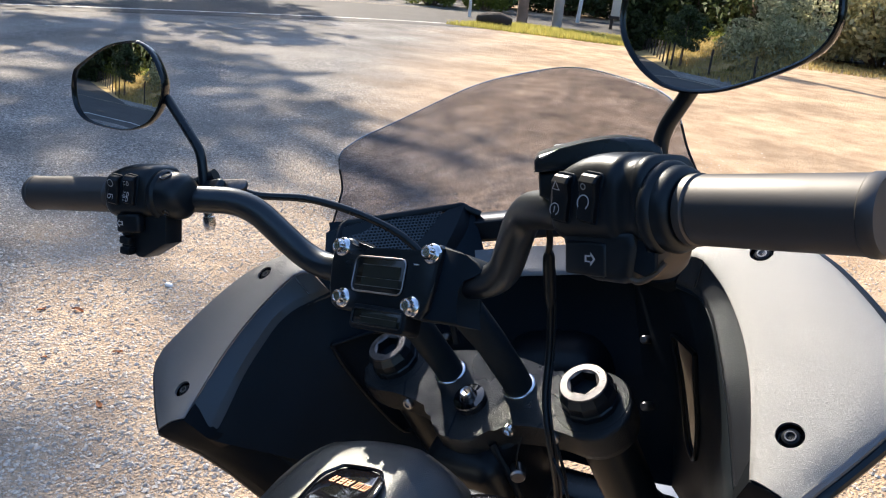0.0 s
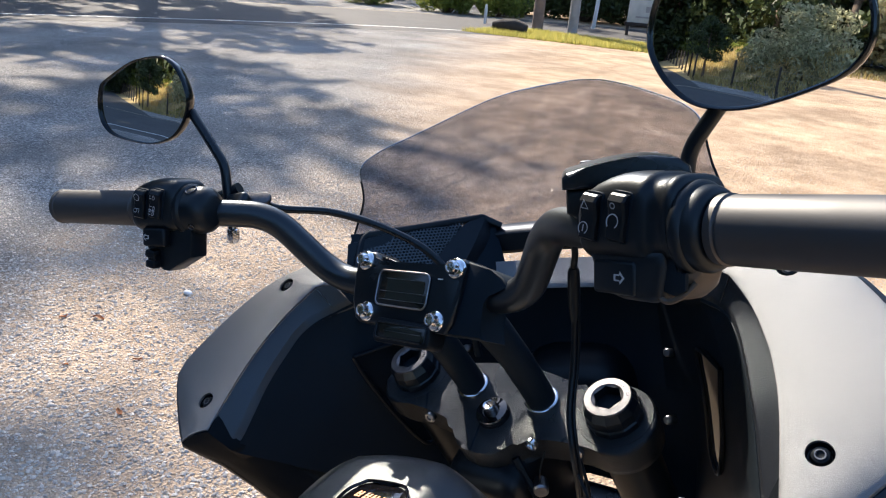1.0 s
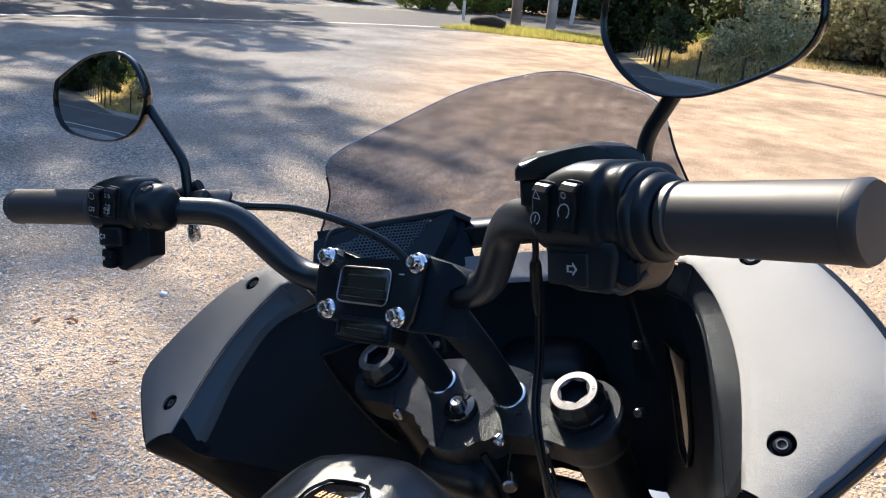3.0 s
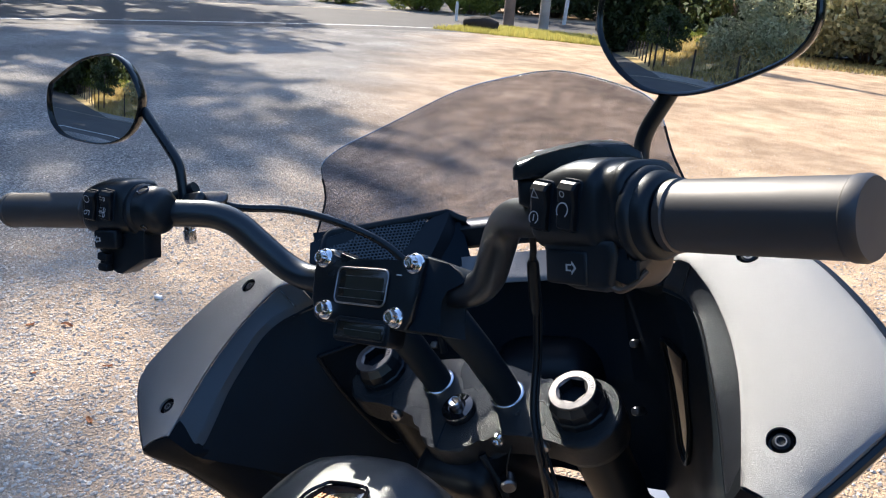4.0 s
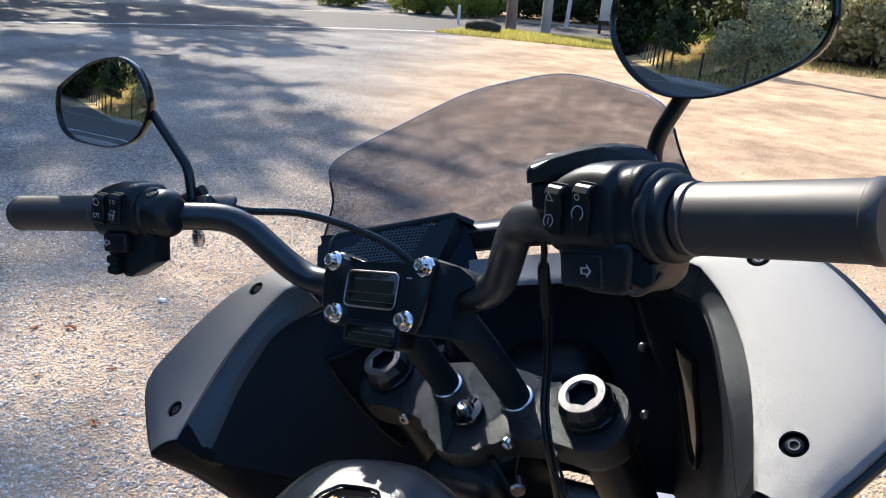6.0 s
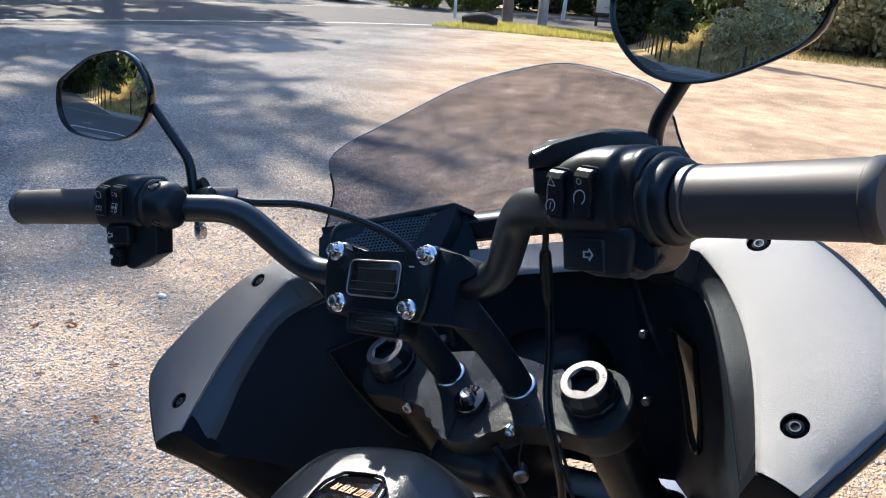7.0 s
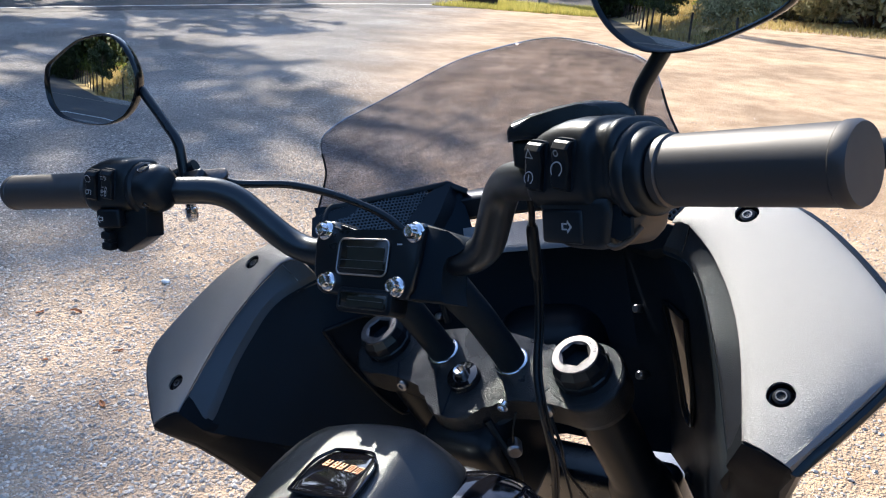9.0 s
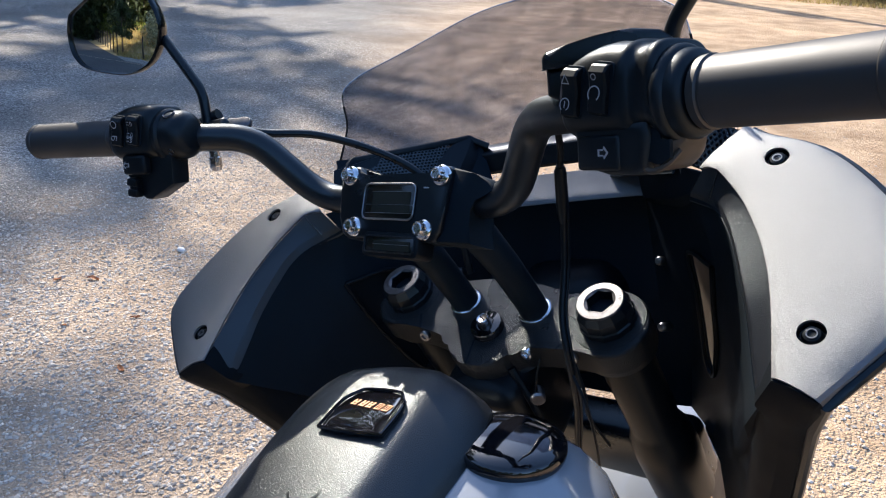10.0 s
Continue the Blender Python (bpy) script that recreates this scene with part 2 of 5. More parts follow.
def cut_hole(ob, near_ring, far_ring):
    """Cut a prism through a part, for a clean-edged opening."""
    bm = bmesh.new()
    a, b = [bm.verts.new(q) for q in near_ring], [bm.verts.new(q) for q in far_ring]
    for i in range(len(a)):
        j = (i + 1) % len(a)
        bm.faces.new((a[i], a[j], b[j], b[i]))
    bm.faces.new(a[::-1])
    bm.faces.new(b)
    bmesh.ops.recalc_face_normals(bm, faces=bm.faces)
    me = bpy.data.meshes.new("cutter")
    bm.to_mesh(me)
    bm.free()
    tool = bpy.data.objects.new("cutter", me)
    scene.collection.objects.link(tool)
    tool.matrix_world = FAIR
    mod = ob.modifiers.new("slot", "BOOLEAN")
    mod.operation, mod.solver, mod.object = "DIFFERENCE", "EXACT", tool
    bpy.context.view_layer.update()
    cut = bpy.data.meshes.new_from_object(ob.evaluated_get(bpy.context.evaluated_depsgraph_get()))
    ob.modifiers.clear()
    ob.data = cut
    bpy.data.objects.remove(tool)


def wing_z(y):
    return 0.119 + 0.7073 * (y - 0.043)


def fairing_side(s):
    """One wing of the inner fairing: flat panel, textured band, and the dark wall that dives into the bowl."""
    n = 22
    outer = [(0.2525, 0.0755), (0.261, 0.0695), (0.272, 0.0640), (0.296, 0.055), (0.316, 0.043), (0.334, 0.026), (0.356, -0.002), (0.373, -0.029), (0.381, -0.044), (0.383, -0.054), (0.379, -0.064),
             (0.367, -0.078), (0.348, -0.096), (0.329, -0.113), (0.311, -0.128)]
    inner = [(0.2320, 0.0425), (0.2440, 0.0290), (0.2550, 0.0140), (0.264, -0.003), (0.272, -0.022), (0.278, -0.044), (0.2815, -0.065), (0.2840, -0.090), (0.2860, -0.116)]
    band = [(0.2045, 0.0570, 0.0965), (0.2165, 0.0520, 0.0925), (0.2280, 0.0400, 0.0910), (0.237, 0.022, 0.0875), (0.2455, 0.002, 0.078), (0.252, -0.018, 0.063),
            (0.257, -0.036, 0.049), (0.262, -0.054, 0.033), (0.2655, -0.072, 0.015), (0.269, -0.092, -0.004), (0.272, -0.106, -0.016)]
    o = resample(spline([(x, y, wing_z(y)) for x, y in outer], 5), n)
    i = resample(spline([(0.2180, 0.0535, 0.1170)] + [(x, y, wing_z(y)) for x, y in inner], 5), n)
    b = resample(spline(band, 5), n)
    nrm = Vector((0, -0.58, 0.82))
    flip = lambda rows: [[Vector((s * q.x, q.y, q.z)) for q in row] for row in rows]
    rows, bands = [], []
    for k in range(n):
        p, q, r = o[k], i[k], b[k]
        rows.append([p + Vector((0.000, 0.010, -0.012)), p + Vector((0.0012, 0.002, -0.004)), p]
                    + [p.lerp(q, f) + nrm * h for f, h in ((0.04, 0.0012), (0.35, 0.0028), (0.7, 0.0026), (0.92, 0.0016), (0.98, 0.0006))] + [q])
        drop = min(1.0, 0.4 + (n - 1 - k) / 5)
        bands.append([q - nrm * 0.0002, q.lerp(r, 0.25) - nrm * 0.001, q.lerp(r, 0.9), r, r + Vector((-0.004, 0.008, -0.010)) * drop])
    panel = part("fairing_panel", solid(grid(bmesh.new(), flip(rows)), -0.003), WING, bike, "charcoal moulded fairing wing panel", FAIR, 28)
    # the band turns from the sun; its darkness comes from the colour
    part("inner_band", solid(grid(bmesh.new(), flip(bands)), -0.003), BAND_SHADED, panel, "coarse-grained inner band coloured dark for its shade")
    seam = [Vector((s * q.x, q.y, q.z)) + nrm * 0.0006 for q in rows[2][2:] + [b[2]]]
    part("panel_seam", tube(bmesh.new(), seam, 0.0007, 6), GLOSS, panel)
    # dark inner wall, open below round the fork, and the leg below the panel
    leg = resample([(0.308, -0.126, -0.003), (0.294, -0.088, -0.05), (0.281, -0.058, -0.10), (0.267, -0.033, -0.15), (0.253, -0.015, -0.20), (0.235, 0.02, -0.30), (0.21, 0.06, -0.42)], 11)
    out_edge = [Vector(q) for q in ((0.215, 0.056, 0.026), (0.209, 0.068, -0.011), (0.199, 0.095, -0.069), (0.184, 0.123, -0.118))]
    in_edge = [Vector(q) for q in ((0.175, 0.138, -0.108), (0.177, 0.132, -0.070), (0.182, 0.115, -0.020), (0.181, 0.113, 0.022))]
    across = Vector((0.86, 0.51, 0.0))
    wall_1 = resample(spline([(0.190, 0.085, 0.090), (0.215, 0.056, 0.062), (0.221, 0.046, 0.026), (0.215, 0.058, -0.015), (0.205, 0.085, -0.069), (0.193, 0.108, -0.125), (0.186, 0.114, -0.170), (0.182, 0.112, -0.195)], 5), n)
    wall_2 = [q + Vector((-0.050, 0.084, -0.004)) for q in wall_1]

    def wall_row(r, w1, w2, u, v):
        w1 = w1.lerp(Vector((0.200, 0.05, -0.36)), v)
        w3 = Vector((0.110, 0.225, 0.066)).lerp(Vector((0.110, 0.200, -0.200)), u)
        w4 = Vector((0.0, 0.250, 0.057)).lerp(Vector((0, 0.205, -0.185)), u)
        mid = r.lerp(w1, 0.45) + Vector((0.006, 0, 0.003)) * (1 - v)
        if v > 0:
            return [r, mid, w1, w1 + Vector((-0.012, 0.03, -0.01))]
        return [r, mid] + [w1.lerp(w2, q / 5) for q in range(6)] + [w3, w4]

    upper = [wall_row(q + Vector((-0.003, 0.004, -0.008)), wall_1[j], wall_2[j], j / (n - 1), 0.0) for j, q in enumerate(b)]
    lower = [[q for q in upper[-1][:3]] + [upper[-1][4]]] + [wall_row(leg[j + 1] + Vector((-0.030, 0.022, 0)), wall_1[-1], wall_2[-1], 1.0, (j + 1) / 7) for j in range(7)]
    bm = grid(bmesh.new(), flip(upper))
    grid(bm, flip(lower))
    bmesh.ops.remove_doubles(bm, verts=bm.verts, dist=1e-5)
    bowl = part("fairing_bowl", solid(bm, -0.003), BOWL, bike, "smooth black inner fairing shell with a long vent slot", FAIR, 40)
    ring = spline(out_edge + in_edge + out_edge[:1], 4)[:-1]
    place = lambda pts, d: [Vector((s * q.x, q.y, q.z)) for q in (p + across * d for p in pts)]
    cut_hole(bowl, place(ring, -0.03), place(ring, 0.03))
    lining = []
    for j in range(6):
        u = -0.25 + 1.5 * j / 5
        a = out_edge[0].lerp(out_edge[3], u)
        lining.append(place([a + Vector((-0.51, 0.86, 0)) * w for w in (-0.022, 0.0, 0.03, 0.07, 0.13)], 0.020))
    # right lining tan; the left one's shade is put into a black colour
    part("vent_lining", solid(grid(bmesh.new(), lining), 0.002), VENT if s > 0 else BOWL, bowl, "tan lining behind the vent slot" if s > 0 else "vent slot lining coloured black for its shade")
    rows = []
    for q in leg:
        rows.append([q + Vector((-0.004, 0.05, -0.012)), q + Vector((0.003, 0.004, -0.002)), q, q + Vector((-0.012, 0.001, 0.001)), q + Vector((-0.022, 0.009, 0)),
                     q + Vector((-0.030, 0.022, 0)), q + Vector((-0.034, 0.040, -0.002))])
    p, q, r = o[-1], i[-1], b[-1]
    rows[0] = [v - nrm * 0.0012 for v in (p + Vector((0, 0.010, -0.012)), p + Vector((0.0012, 0.002, -0.004)), p, p.lerp(q, 0.55) + nrm * 0.0028, q, r, r + Vector((-0.004, 0.018, -0.006)))]
    bulge = Vector((0, -0.004, 0.002))
    rows.insert(1, [u.lerp(v, 0.22) + bulge * (0.2 if k in (0, 6) else 1.0) for k, (u, v) in enumerate(zip(rows[0], rows[1]))])
    rows.insert(0, [v + Vector((0, 0.016, 0.0113)) - nrm * 0.0028 for v in rows[0]])
    part("fairing_leg", solid(grid(bmesh.new(), flip(rows)), -0.003), MATT, bike, "black lower fairing leg", FAIR, 30)
    # rim of the vent slot, and two studs on the wall
    lip = place(ring, -0.002)
    part("slot_frame", tube(bmesh.new(), lip + lip[:1], 0.0026, 8, False), SMOOTH, bowl)
    for q in ((0.1296, 0.179, -0.009), (0.131, 0.146, -0.0735)):
        part("stud", lathe(bmesh.new(), [(0.005, -0.012), (0.005, 0.004), (0.0035, 0.006), (0, 0.006)], (s * q[0], q[1], q[2]), (-0.2 * s, -1, 0.4), 12), STEEL, bowl, "small steel stud")
    # black edge strip round the outside
    edge = [Vector((s * q.x, q.y, q.z)) for q in (o + leg[1:7])]
    part("edge_strip", tube(bmesh.new(), [q + Vector((s * 0.0050, 0.003, -0.004)) for q in edge], 0.0050, 10), SATIN, panel)
    for x, y in ((0.280, 0.043), (0.308, -0.089)):
        c, ax = Vector((s * x, y, wing_z(y))) + nrm * 0.0032, nrm
        wx, wy = Vector((1, 0, 0)), ax.cross(Vector((1, 0, 0)))
        circle = [c + (wx * math.cos(k * math.pi / 14) + wy * math.sin(k * math.pi / 14)) * 0.0095 for k in range(28)]
        cut_hole(panel, [q + ax * 0.012 for q in circle], [q - ax * 0.012 for q in circle])
        cup = part("bolt_cup", lathe(bmesh.new(), [(0.0093, -0.006), (0.0107, 0.0000), (0.0104, 0.0005), (0.0098, 0.0005), (0.0092, -0.0005), (0.0086, -0.0048), (0.0, -0.0048)], c, ax, 32), GLOSS, panel, "gloss black recessed bolt cup")
        part("fairing_bolt", lathe(bmesh.new(), [(0.0070, -0.0065), (0.0070, -0.0020), (0.0058, 0.0004), (0.0040, 0.0008), (0.0034, 0.0004)], c, ax, 24), SMOOTH, cup, "black socket bolt")
        # bright ring that draws the highlight round the dark socket
        part("bolt_socket", lathe(bmesh.new(), [(0.0041, 0.0004), (0.0039, 0.0012), (0.0031, 0.0012), (0.0027, -0.0030), (0.0, -0.0030)], c, ax, 12), STEEL, cup, "steel ring for the socket's highlight")


for side in (1, -1):
    fairing_side(side)


def screen_y(x, z):
    return 0.262 - 0.2 * (z - 0.29) - 3.4 * x * x


def windshield():
    half = [(0.110, 0.238), (0.140, 0.232), (0.153, 0.228), (0.169, 0.2216), (0.188, 0.2143), (0.201, 0.2098), (0.2137, 0.2076), (0.227, 0.2065), (0.238, 0.2050), (0.246, 0.2015),
            (0.252, 0.1955), (0.260, 0.1815), (0.2657, 0.1650), (0.2715, 0.1480), (0.278, 0.1290), (0.2875, 0.1000), (0.2955, 0.0700), (0.2995, 0.0400), (0.3005, 0.0100)]
    line = spline([(w, 0, z) for z, w in half], 3)
    rows = []
    for q in line:
        rows.append([(q.x * k / 14, screen_y(q.x * k / 14, q.z), q.z) for k in range(-14, 15)])
    bm = grid(bmesh.new(), rows)
    ws = part("windshield", solid(bm, 0.0035), TINT, bike, "smoked clear acrylic windshield", FAIR, 50)
    rim = [(q.x, screen_y(q.x, q.z), q.z) for q in line]
    part("rim", tube(bmesh.new(), rim[9:] + [(-x, y, z) for x, y, z in reversed(rim[9:])], 0.0008, 6), ALLOY, ws, "bright polished screen edge")
    for s in (1, -1):
        part("edge_bead", tube(bmesh.new(), [(s * x, y, z) for x, y, z in rim[:22]], 0.0013, 6), SMOOTH, ws, "black lower screen edge")


windshield()


def grille(s):
    """Honeycomb speaker-like grille below the screen, with its solid frame."""
    a, b = Vector((0.204, 0.104, 0.176)), Vector((0.100, 0.236, 0.150))
    ux = (b - a).normalized()
    dn = Vector((0.02, -0.62, -0.5))
    uy = (dn - ux * dn.dot(ux)).normalized()
    nn = ux.cross(uy)
    length, pitch = (b - a).length, 0.0046
    top = lambda u: 0.0105 - 0.078 * u
    bm = bmesh.new()
    f = lambda q: (s * q.x, q.y, q.z)
    at = lambda u, v, d=0.0: f(a + ux * u + uy * v + nn * d)
    for j in range(18):
        for i in range(40):
            cu, cv = -0.006 + (i + 0.5 * (j % 2)) * pitch, j * pitch * 0.866
            if not top(cu) + 0.0065 < cv < 0.066 or cu > 0.1335 - 1.04 * (cv - 0.010) or cu < 0.006 - 0.5 * (cv - 0.016):
                continue
            ring = lambda r, d: [bm.verts.new(at(cu + r * math.sin(k * math.pi / 3), cv + r * math.cos(k * math.pi / 3), d)) for k in range(6)]
            out, inn, low = ring(pitch * 0.578, 0), ring(pitch * 0.36, -0.0003), ring(pitch * 0.34, -0.0024)
            for k in range(6):
                m = (k + 1) % 6
                bm.faces.new((out[k], out[m], inn[m], inn[k]))
                bm.faces.new((inn[k], inn[m], low[m], low[k]))
    mesh = part("grille", bm, GRILLE, bike, "black honeycomb grille below the screen", FAIR)
    # the honeycomb bends here and runs on down to the wing panel
    p0, p1, p2, p3 = (Vector(q) for q in ((0.203, 0.106, 0.160), (0.2508, 0.130, 0.1275), (0.2165, 0.098, 0.103), (0.186, 0.085, 0.125)))
    vx = (p1 - p0).normalized()
    vn = (p2 - p0).cross(vx).normalized()
    vy = vn.cross(vx)
    if vy.dot(p2 - p0) < 0:
        vy = -vy
    if vn.y > 0:
        vn = -vn
    flat = [((q - p0).dot(vx), (q - p0).dot(vy)) for q in (p0, p1, p2, p3)]
    within = lambda x, y: len({((b[0] - a[0]) * (y - a[1]) - (b[1] - a[1]) * (x - a[0])) > 0 for a, b in zip(flat, flat[1:] + flat[:1])}) == 1
    on = lambda x, y, d: f(p0 + vx * x + vy * y + vn * d)
    bm = bmesh.new()
    cell = 0.0050
    for j in range(-4, 18):
        for i in range(-8, 22):
            cx, cy = (i + 0.5 * (j % 2)) * cell, j * cell * 0.866
            if not within(cx, cy):
                continue
            ring = lambda r, d: [bm.verts.new(on(cx + r * math.sin(k * math.pi / 3), cy + r * math.cos(k * math.pi / 3), d)) for k in range(6)]
            out, inn, low = ring(cell * 0.578, 0), ring(cell * 0.38, -0.0003), ring(cell * 0.36, -0.0024)
            for k in range(6):
                m = (k + 1) % 6
                bm.faces.new((out[k], out[m], inn[m], inn[k]))
                bm.faces.new((inn[k], inn[m], low[m], low[k]))
    part("grille_flap", bm, GRILLE, mesh, "black honeycomb beside the wing panel")
    part("flap_backing", solid(grid(bmesh.new(), [[f(p0 - vn * 0.007), f(p1 - vn * 0.007)], [f(p3 - vn * 0.007), f(p2 - vn * 0.007)]]), 0.002), BOWL, mesh)
    # moulded surround: a raised lip that follows the top edge and turns down at its outer end
    lip = [(-0.016, 0.060), (-0.009, 0.036), (-0.0015, 0.019), (0.0075, 0.0098), (0.020, 0.0085), (0.092, 0.0028), (0.150, -0.0022), (0.164, -0.0030), (0.1735, 0.0030), (0.188, 0.0115)]
    path = spline([(u, v, 0) for u, v in lip], 5)
    rows = []
    for k, q in enumerate(path):
        d = (path[min(k + 1, len(path) - 1)] - path[max(k - 1, 0)]).normalized()
        w = Vector((-d.y, d.x, 0))                   # towards the grille
        rows.append([at(*(q + w * e).xy, h) for e, h in ((-0.0005, -0.020), (-0.0008, -0.002), (0.0, 0.0022), (0.0018, 0.0030), (0.0042, 0.0024), (0.0068, 0.0004), (0.0074, -0.0030))])
    part("grille_frame", solid(grid(bmesh.new(), rows), 0.0015), FINE, mesh, "black moulded grille surround")
    bm = bmesh.new()
    grid(bm, [[at(u, v + 0.004, -0.007) for u in (-0.010, length * 0.5, length + 0.010)] for v in (0.004, 0.070)])
    part("grille_backing", solid(bm, 0.002), BOWL, mesh)
    # smooth faceted cheek between grille and middle
    edge = [(0.150, 0.002), (0.1335, 0.0105), (0.106, 0.036), (0.078, 0.063)]
    ridge = [(0.166, 0.001), (0.160, 0.012), (0.140, 0.040), (0.118, 0.068)]
    far = [(0.186, 0.0125), (0.188, 0.024), (0.182, 0.046), (0.160, 0.068)]
    bm = grid(bmesh.new(), [[at(*p, 0.0004) for p in edge], [at(*p, 0.0028) for p in ridge], [at(*p, -0.016) for p in far], [at(p[0] + 0.012, p[1], -0.060) for p in far]])
    part("grille_cheek", solid(bm, 0.003), FINE, mesh, "smooth black faceted cheek", sharp=15)


for side in (1, -1):
    grille(side)
for s in (1, -1):      # dark shoulder between the grille and the bowl
    rows = [[(0.2180, 0.0590, 0.1130), (0.186, 0.083, 0.118), (0.150, 0.129, 0.110), (0.122, 0.182, 0.100)],
            [(0.2045, 0.0600, 0.0960), (0.182, 0.090, 0.085), (0.150, 0.140, 0.074), (0.122, 0.188, 0.064)],
            [(0.2030, 0.0700, 0.0860), (0.186, 0.098, 0.074), (0.156, 0.150, 0.064), (0.126, 0.200, 0.055)]]
    part("bowl_shoulder", solid(grid(bmesh.new(), [[(s * x, y, z) for x, y, z in row] for row in rows]), 0.003), BOWL, bike, "black inner shoulder below the grille", FAIR)
across_dash = [-0.122 + 0.244 * k / 8 for k in range(9)]
bm = grid(bmesh.new(), [[(x, y - c * x * x, z) for x in across_dash] for y, z, c in ((0.1890, 0.0660, 0.35), (0.1905, 0.0705, 0.35), (0.1950, 0.0745, 0.35), (0.2080, 0.0890, 0.6), (0.2140, 0.0960, 0.7), (0.2175, 0.0950, 0.7))])
part("dash_shelf", solid(bm, 0.004), WING, bike, "grey-black moulded dash shelf", FAIR)
across_dash = [0.8 * x for x in across_dash]
bm = grid(bmesh.new(), [[(x, y - c * x * x, z) for x in across_dash] for y, z, c in ((0.2400, 0.1000, 0.6), (0.2370, 0.1040, 0.6), (0.2370, 0.1260, 0.6), (0.2385, 0.1280, 0.6), (0.2600, 0.1350, 0.8), (0.2640, 0.1340, 0.8))])
part("screen_crossbar", solid(bm, 0.003), FINE, bike, "black crossbar below the screen", FAIR)

# ---- steering head: top clamp, risers, fork legs ----
half = [(0.0, -0.0465), (0.020, -0.0425), (0.033, -0.031), (0.044, -0.0195), (0.070, -0.0130), (0.104, -0.0105), (0.130, -0.0125), (0.150, -0.004), (0.161, 0.018), (0.158, 0.040),
        (0.142, 0.058), (0.118, 0.064), (0.095, 0.056), (0.0775, 0.0535), (0.056, 0.059), (0.030, 0.064), (0.0, 0.066)]
outline = half + [(-x, y) for x, y in reversed(half[1:-1])]
top_clamp = part("top_clamp", plate(bmesh.new(), [(q.x, q.y) for q in spline([(x, y, 0) for x, y in outline + outline[:1]], 3)[:-1]], (0, 0, -0.012), (1, 0, 0), (0, 1, 0), 0.030, 0.004, 3),
                 PEBBLED, bike, "grained black triple clamp", BAR)
part("ignition_lock", lathe(bmesh.new(), [(0.0175, -0.014), (0.0175, -0.0060), (0.0165, -0.0042), (0.0095, -0.0034), (0.0085, -0.0044), (0, -0.0044)], (0, 0, 0), (0, 0, 1), 36), GLOSS, top_clamp, "gloss black ignition switch")
key = part("key_slot", lathe(bmesh.new(), [(0.0064, -0.006), (0.0064, 0.0040), (0.0056, 0.0050), (0.0050, 0.0046), (0, 0.0046)], (0, 0, 0), (0, 0, 1)), ALLOY, top_clamp, "bright key barrel")
bm = bmesh.new()
box(bm, (0.0014, 0.0075, 0.0012), pose(0, 0, 0.0044, 0, 0, 60))
part("slot", bm, GLOSS, key)
for s in (1, -1):
    # fork leg: clamp collar, twelve-sided cap, machined ring round a hexagon socket, tube
    cx, cy = s * 0.1215, 0.0290
    part("clamp_collar", lathe(bmesh.new(), [(0.036, -0.052), (0.0375, -0.046), (0.0375, -0.016), (0.0355, -0.0115), (0.030, -0.0110)], (cx, cy, 0), (0, 0, 1), 40), PEBBLED, top_clamp)
    cap = part("fork_cap", lathe(bmesh.new(), [(0.0275, -0.012), (0.0275, -0.0050), (0.0262, -0.0035), (0.0262, 0.0060), (0.0235, 0.0118), (0.0228, 0.0138), (0.0165, 0.0140), (0.0160, 0.0030), (0, 0.0030)], (cx, cy, 0), (0, 0, 1), 12), SATIN, top_clamp, "black faceted fork cap", sharp=20)
    bm = bmesh.new()
    loops = []
    for r, h, six in ((0.0222, 0.0130, 0), (0.0224, 0.0146, 0), (0.0216, 0.0157, 0), (0.0150, 0.0159, 0), (0.0140, 0.0152, 0.4), (0.0130, 0.0146, 1)):
        ring = []
        for k in range(48):
            a = 2 * math.pi * k / 48
            w = r * (1 + six * (math.cos(math.pi / 6) / math.cos((a % (math.pi / 3)) - math.pi / 6) * 1.06 - 1))
            ring.append(bm.verts.new((cx + w * math.cos(a), cy + w * math.sin(a), h)))
        loops.append(ring)
    for p, q in zip(loops, loops[1:]):
        for k in range(48):
            bm.faces.new((p[k], p[(k + 1) % 48], q[(k + 1) % 48], q[k]))
    floor_ring = [(v.co.x, v.co.y) for v in loops[-1]]
    part("cap_ring", bm, RINGMETAL, cap, "bright machined fork-cap ring", sharp=25)
    part("hex_socket", plate(bmesh.new(), floor_ring, (0, 0, 0.0042), (1, 0, 0), (0, 1, 0), 0.002), BOWL, cap)
    bm = bmesh.new()
    grid(bm, [[(x, y, z) for x, y in floor_ring + floor_ring[:1]] for z in (0.0145, 0.0042)])
    part("socket_wall", bm, SATIN, cap, sharp=20)
    for k in range(7):      # engraved characters too fine to read
        a = radians(20 + 9 * k)
        bm = plate(bmesh.new(), rect(0.0009 + 0.0005 * (k % 3), 0.0026, 0.0002, 1), (cx + 0.0184 * math.cos(a), cy + 0.0184 * math.sin(a), 0.0161), (-math.sin(a), math.cos(a), 0), (math.cos(a), math.sin(a), 0), 0.0003)
        part("engraved_bar", bm, STEEL, cap)
    part("fork_tube", lathe(bmesh.new(), [(0.0320, -0.312), (0.0350, -0.306), (0.0355, -0.225), (0.0335, -0.200), (0.0290, -0.186), (0.0270, -0.178), (0.0270, -0.050), (0.0260, -0.045)], (cx, cy, 0), (0, 0, 1), 32), SMOOTH, bike, "black upper fork tube", BAR)
    part("fork_slider", lathe(bmesh.new(), [(0.0235, -0.84), (0.0235, -0.31), (0.0230, -0.305)], (cx, cy, 0), (0, 0, 1), 32), BRONZE, bike, "bronze lower fork tube", BAR)
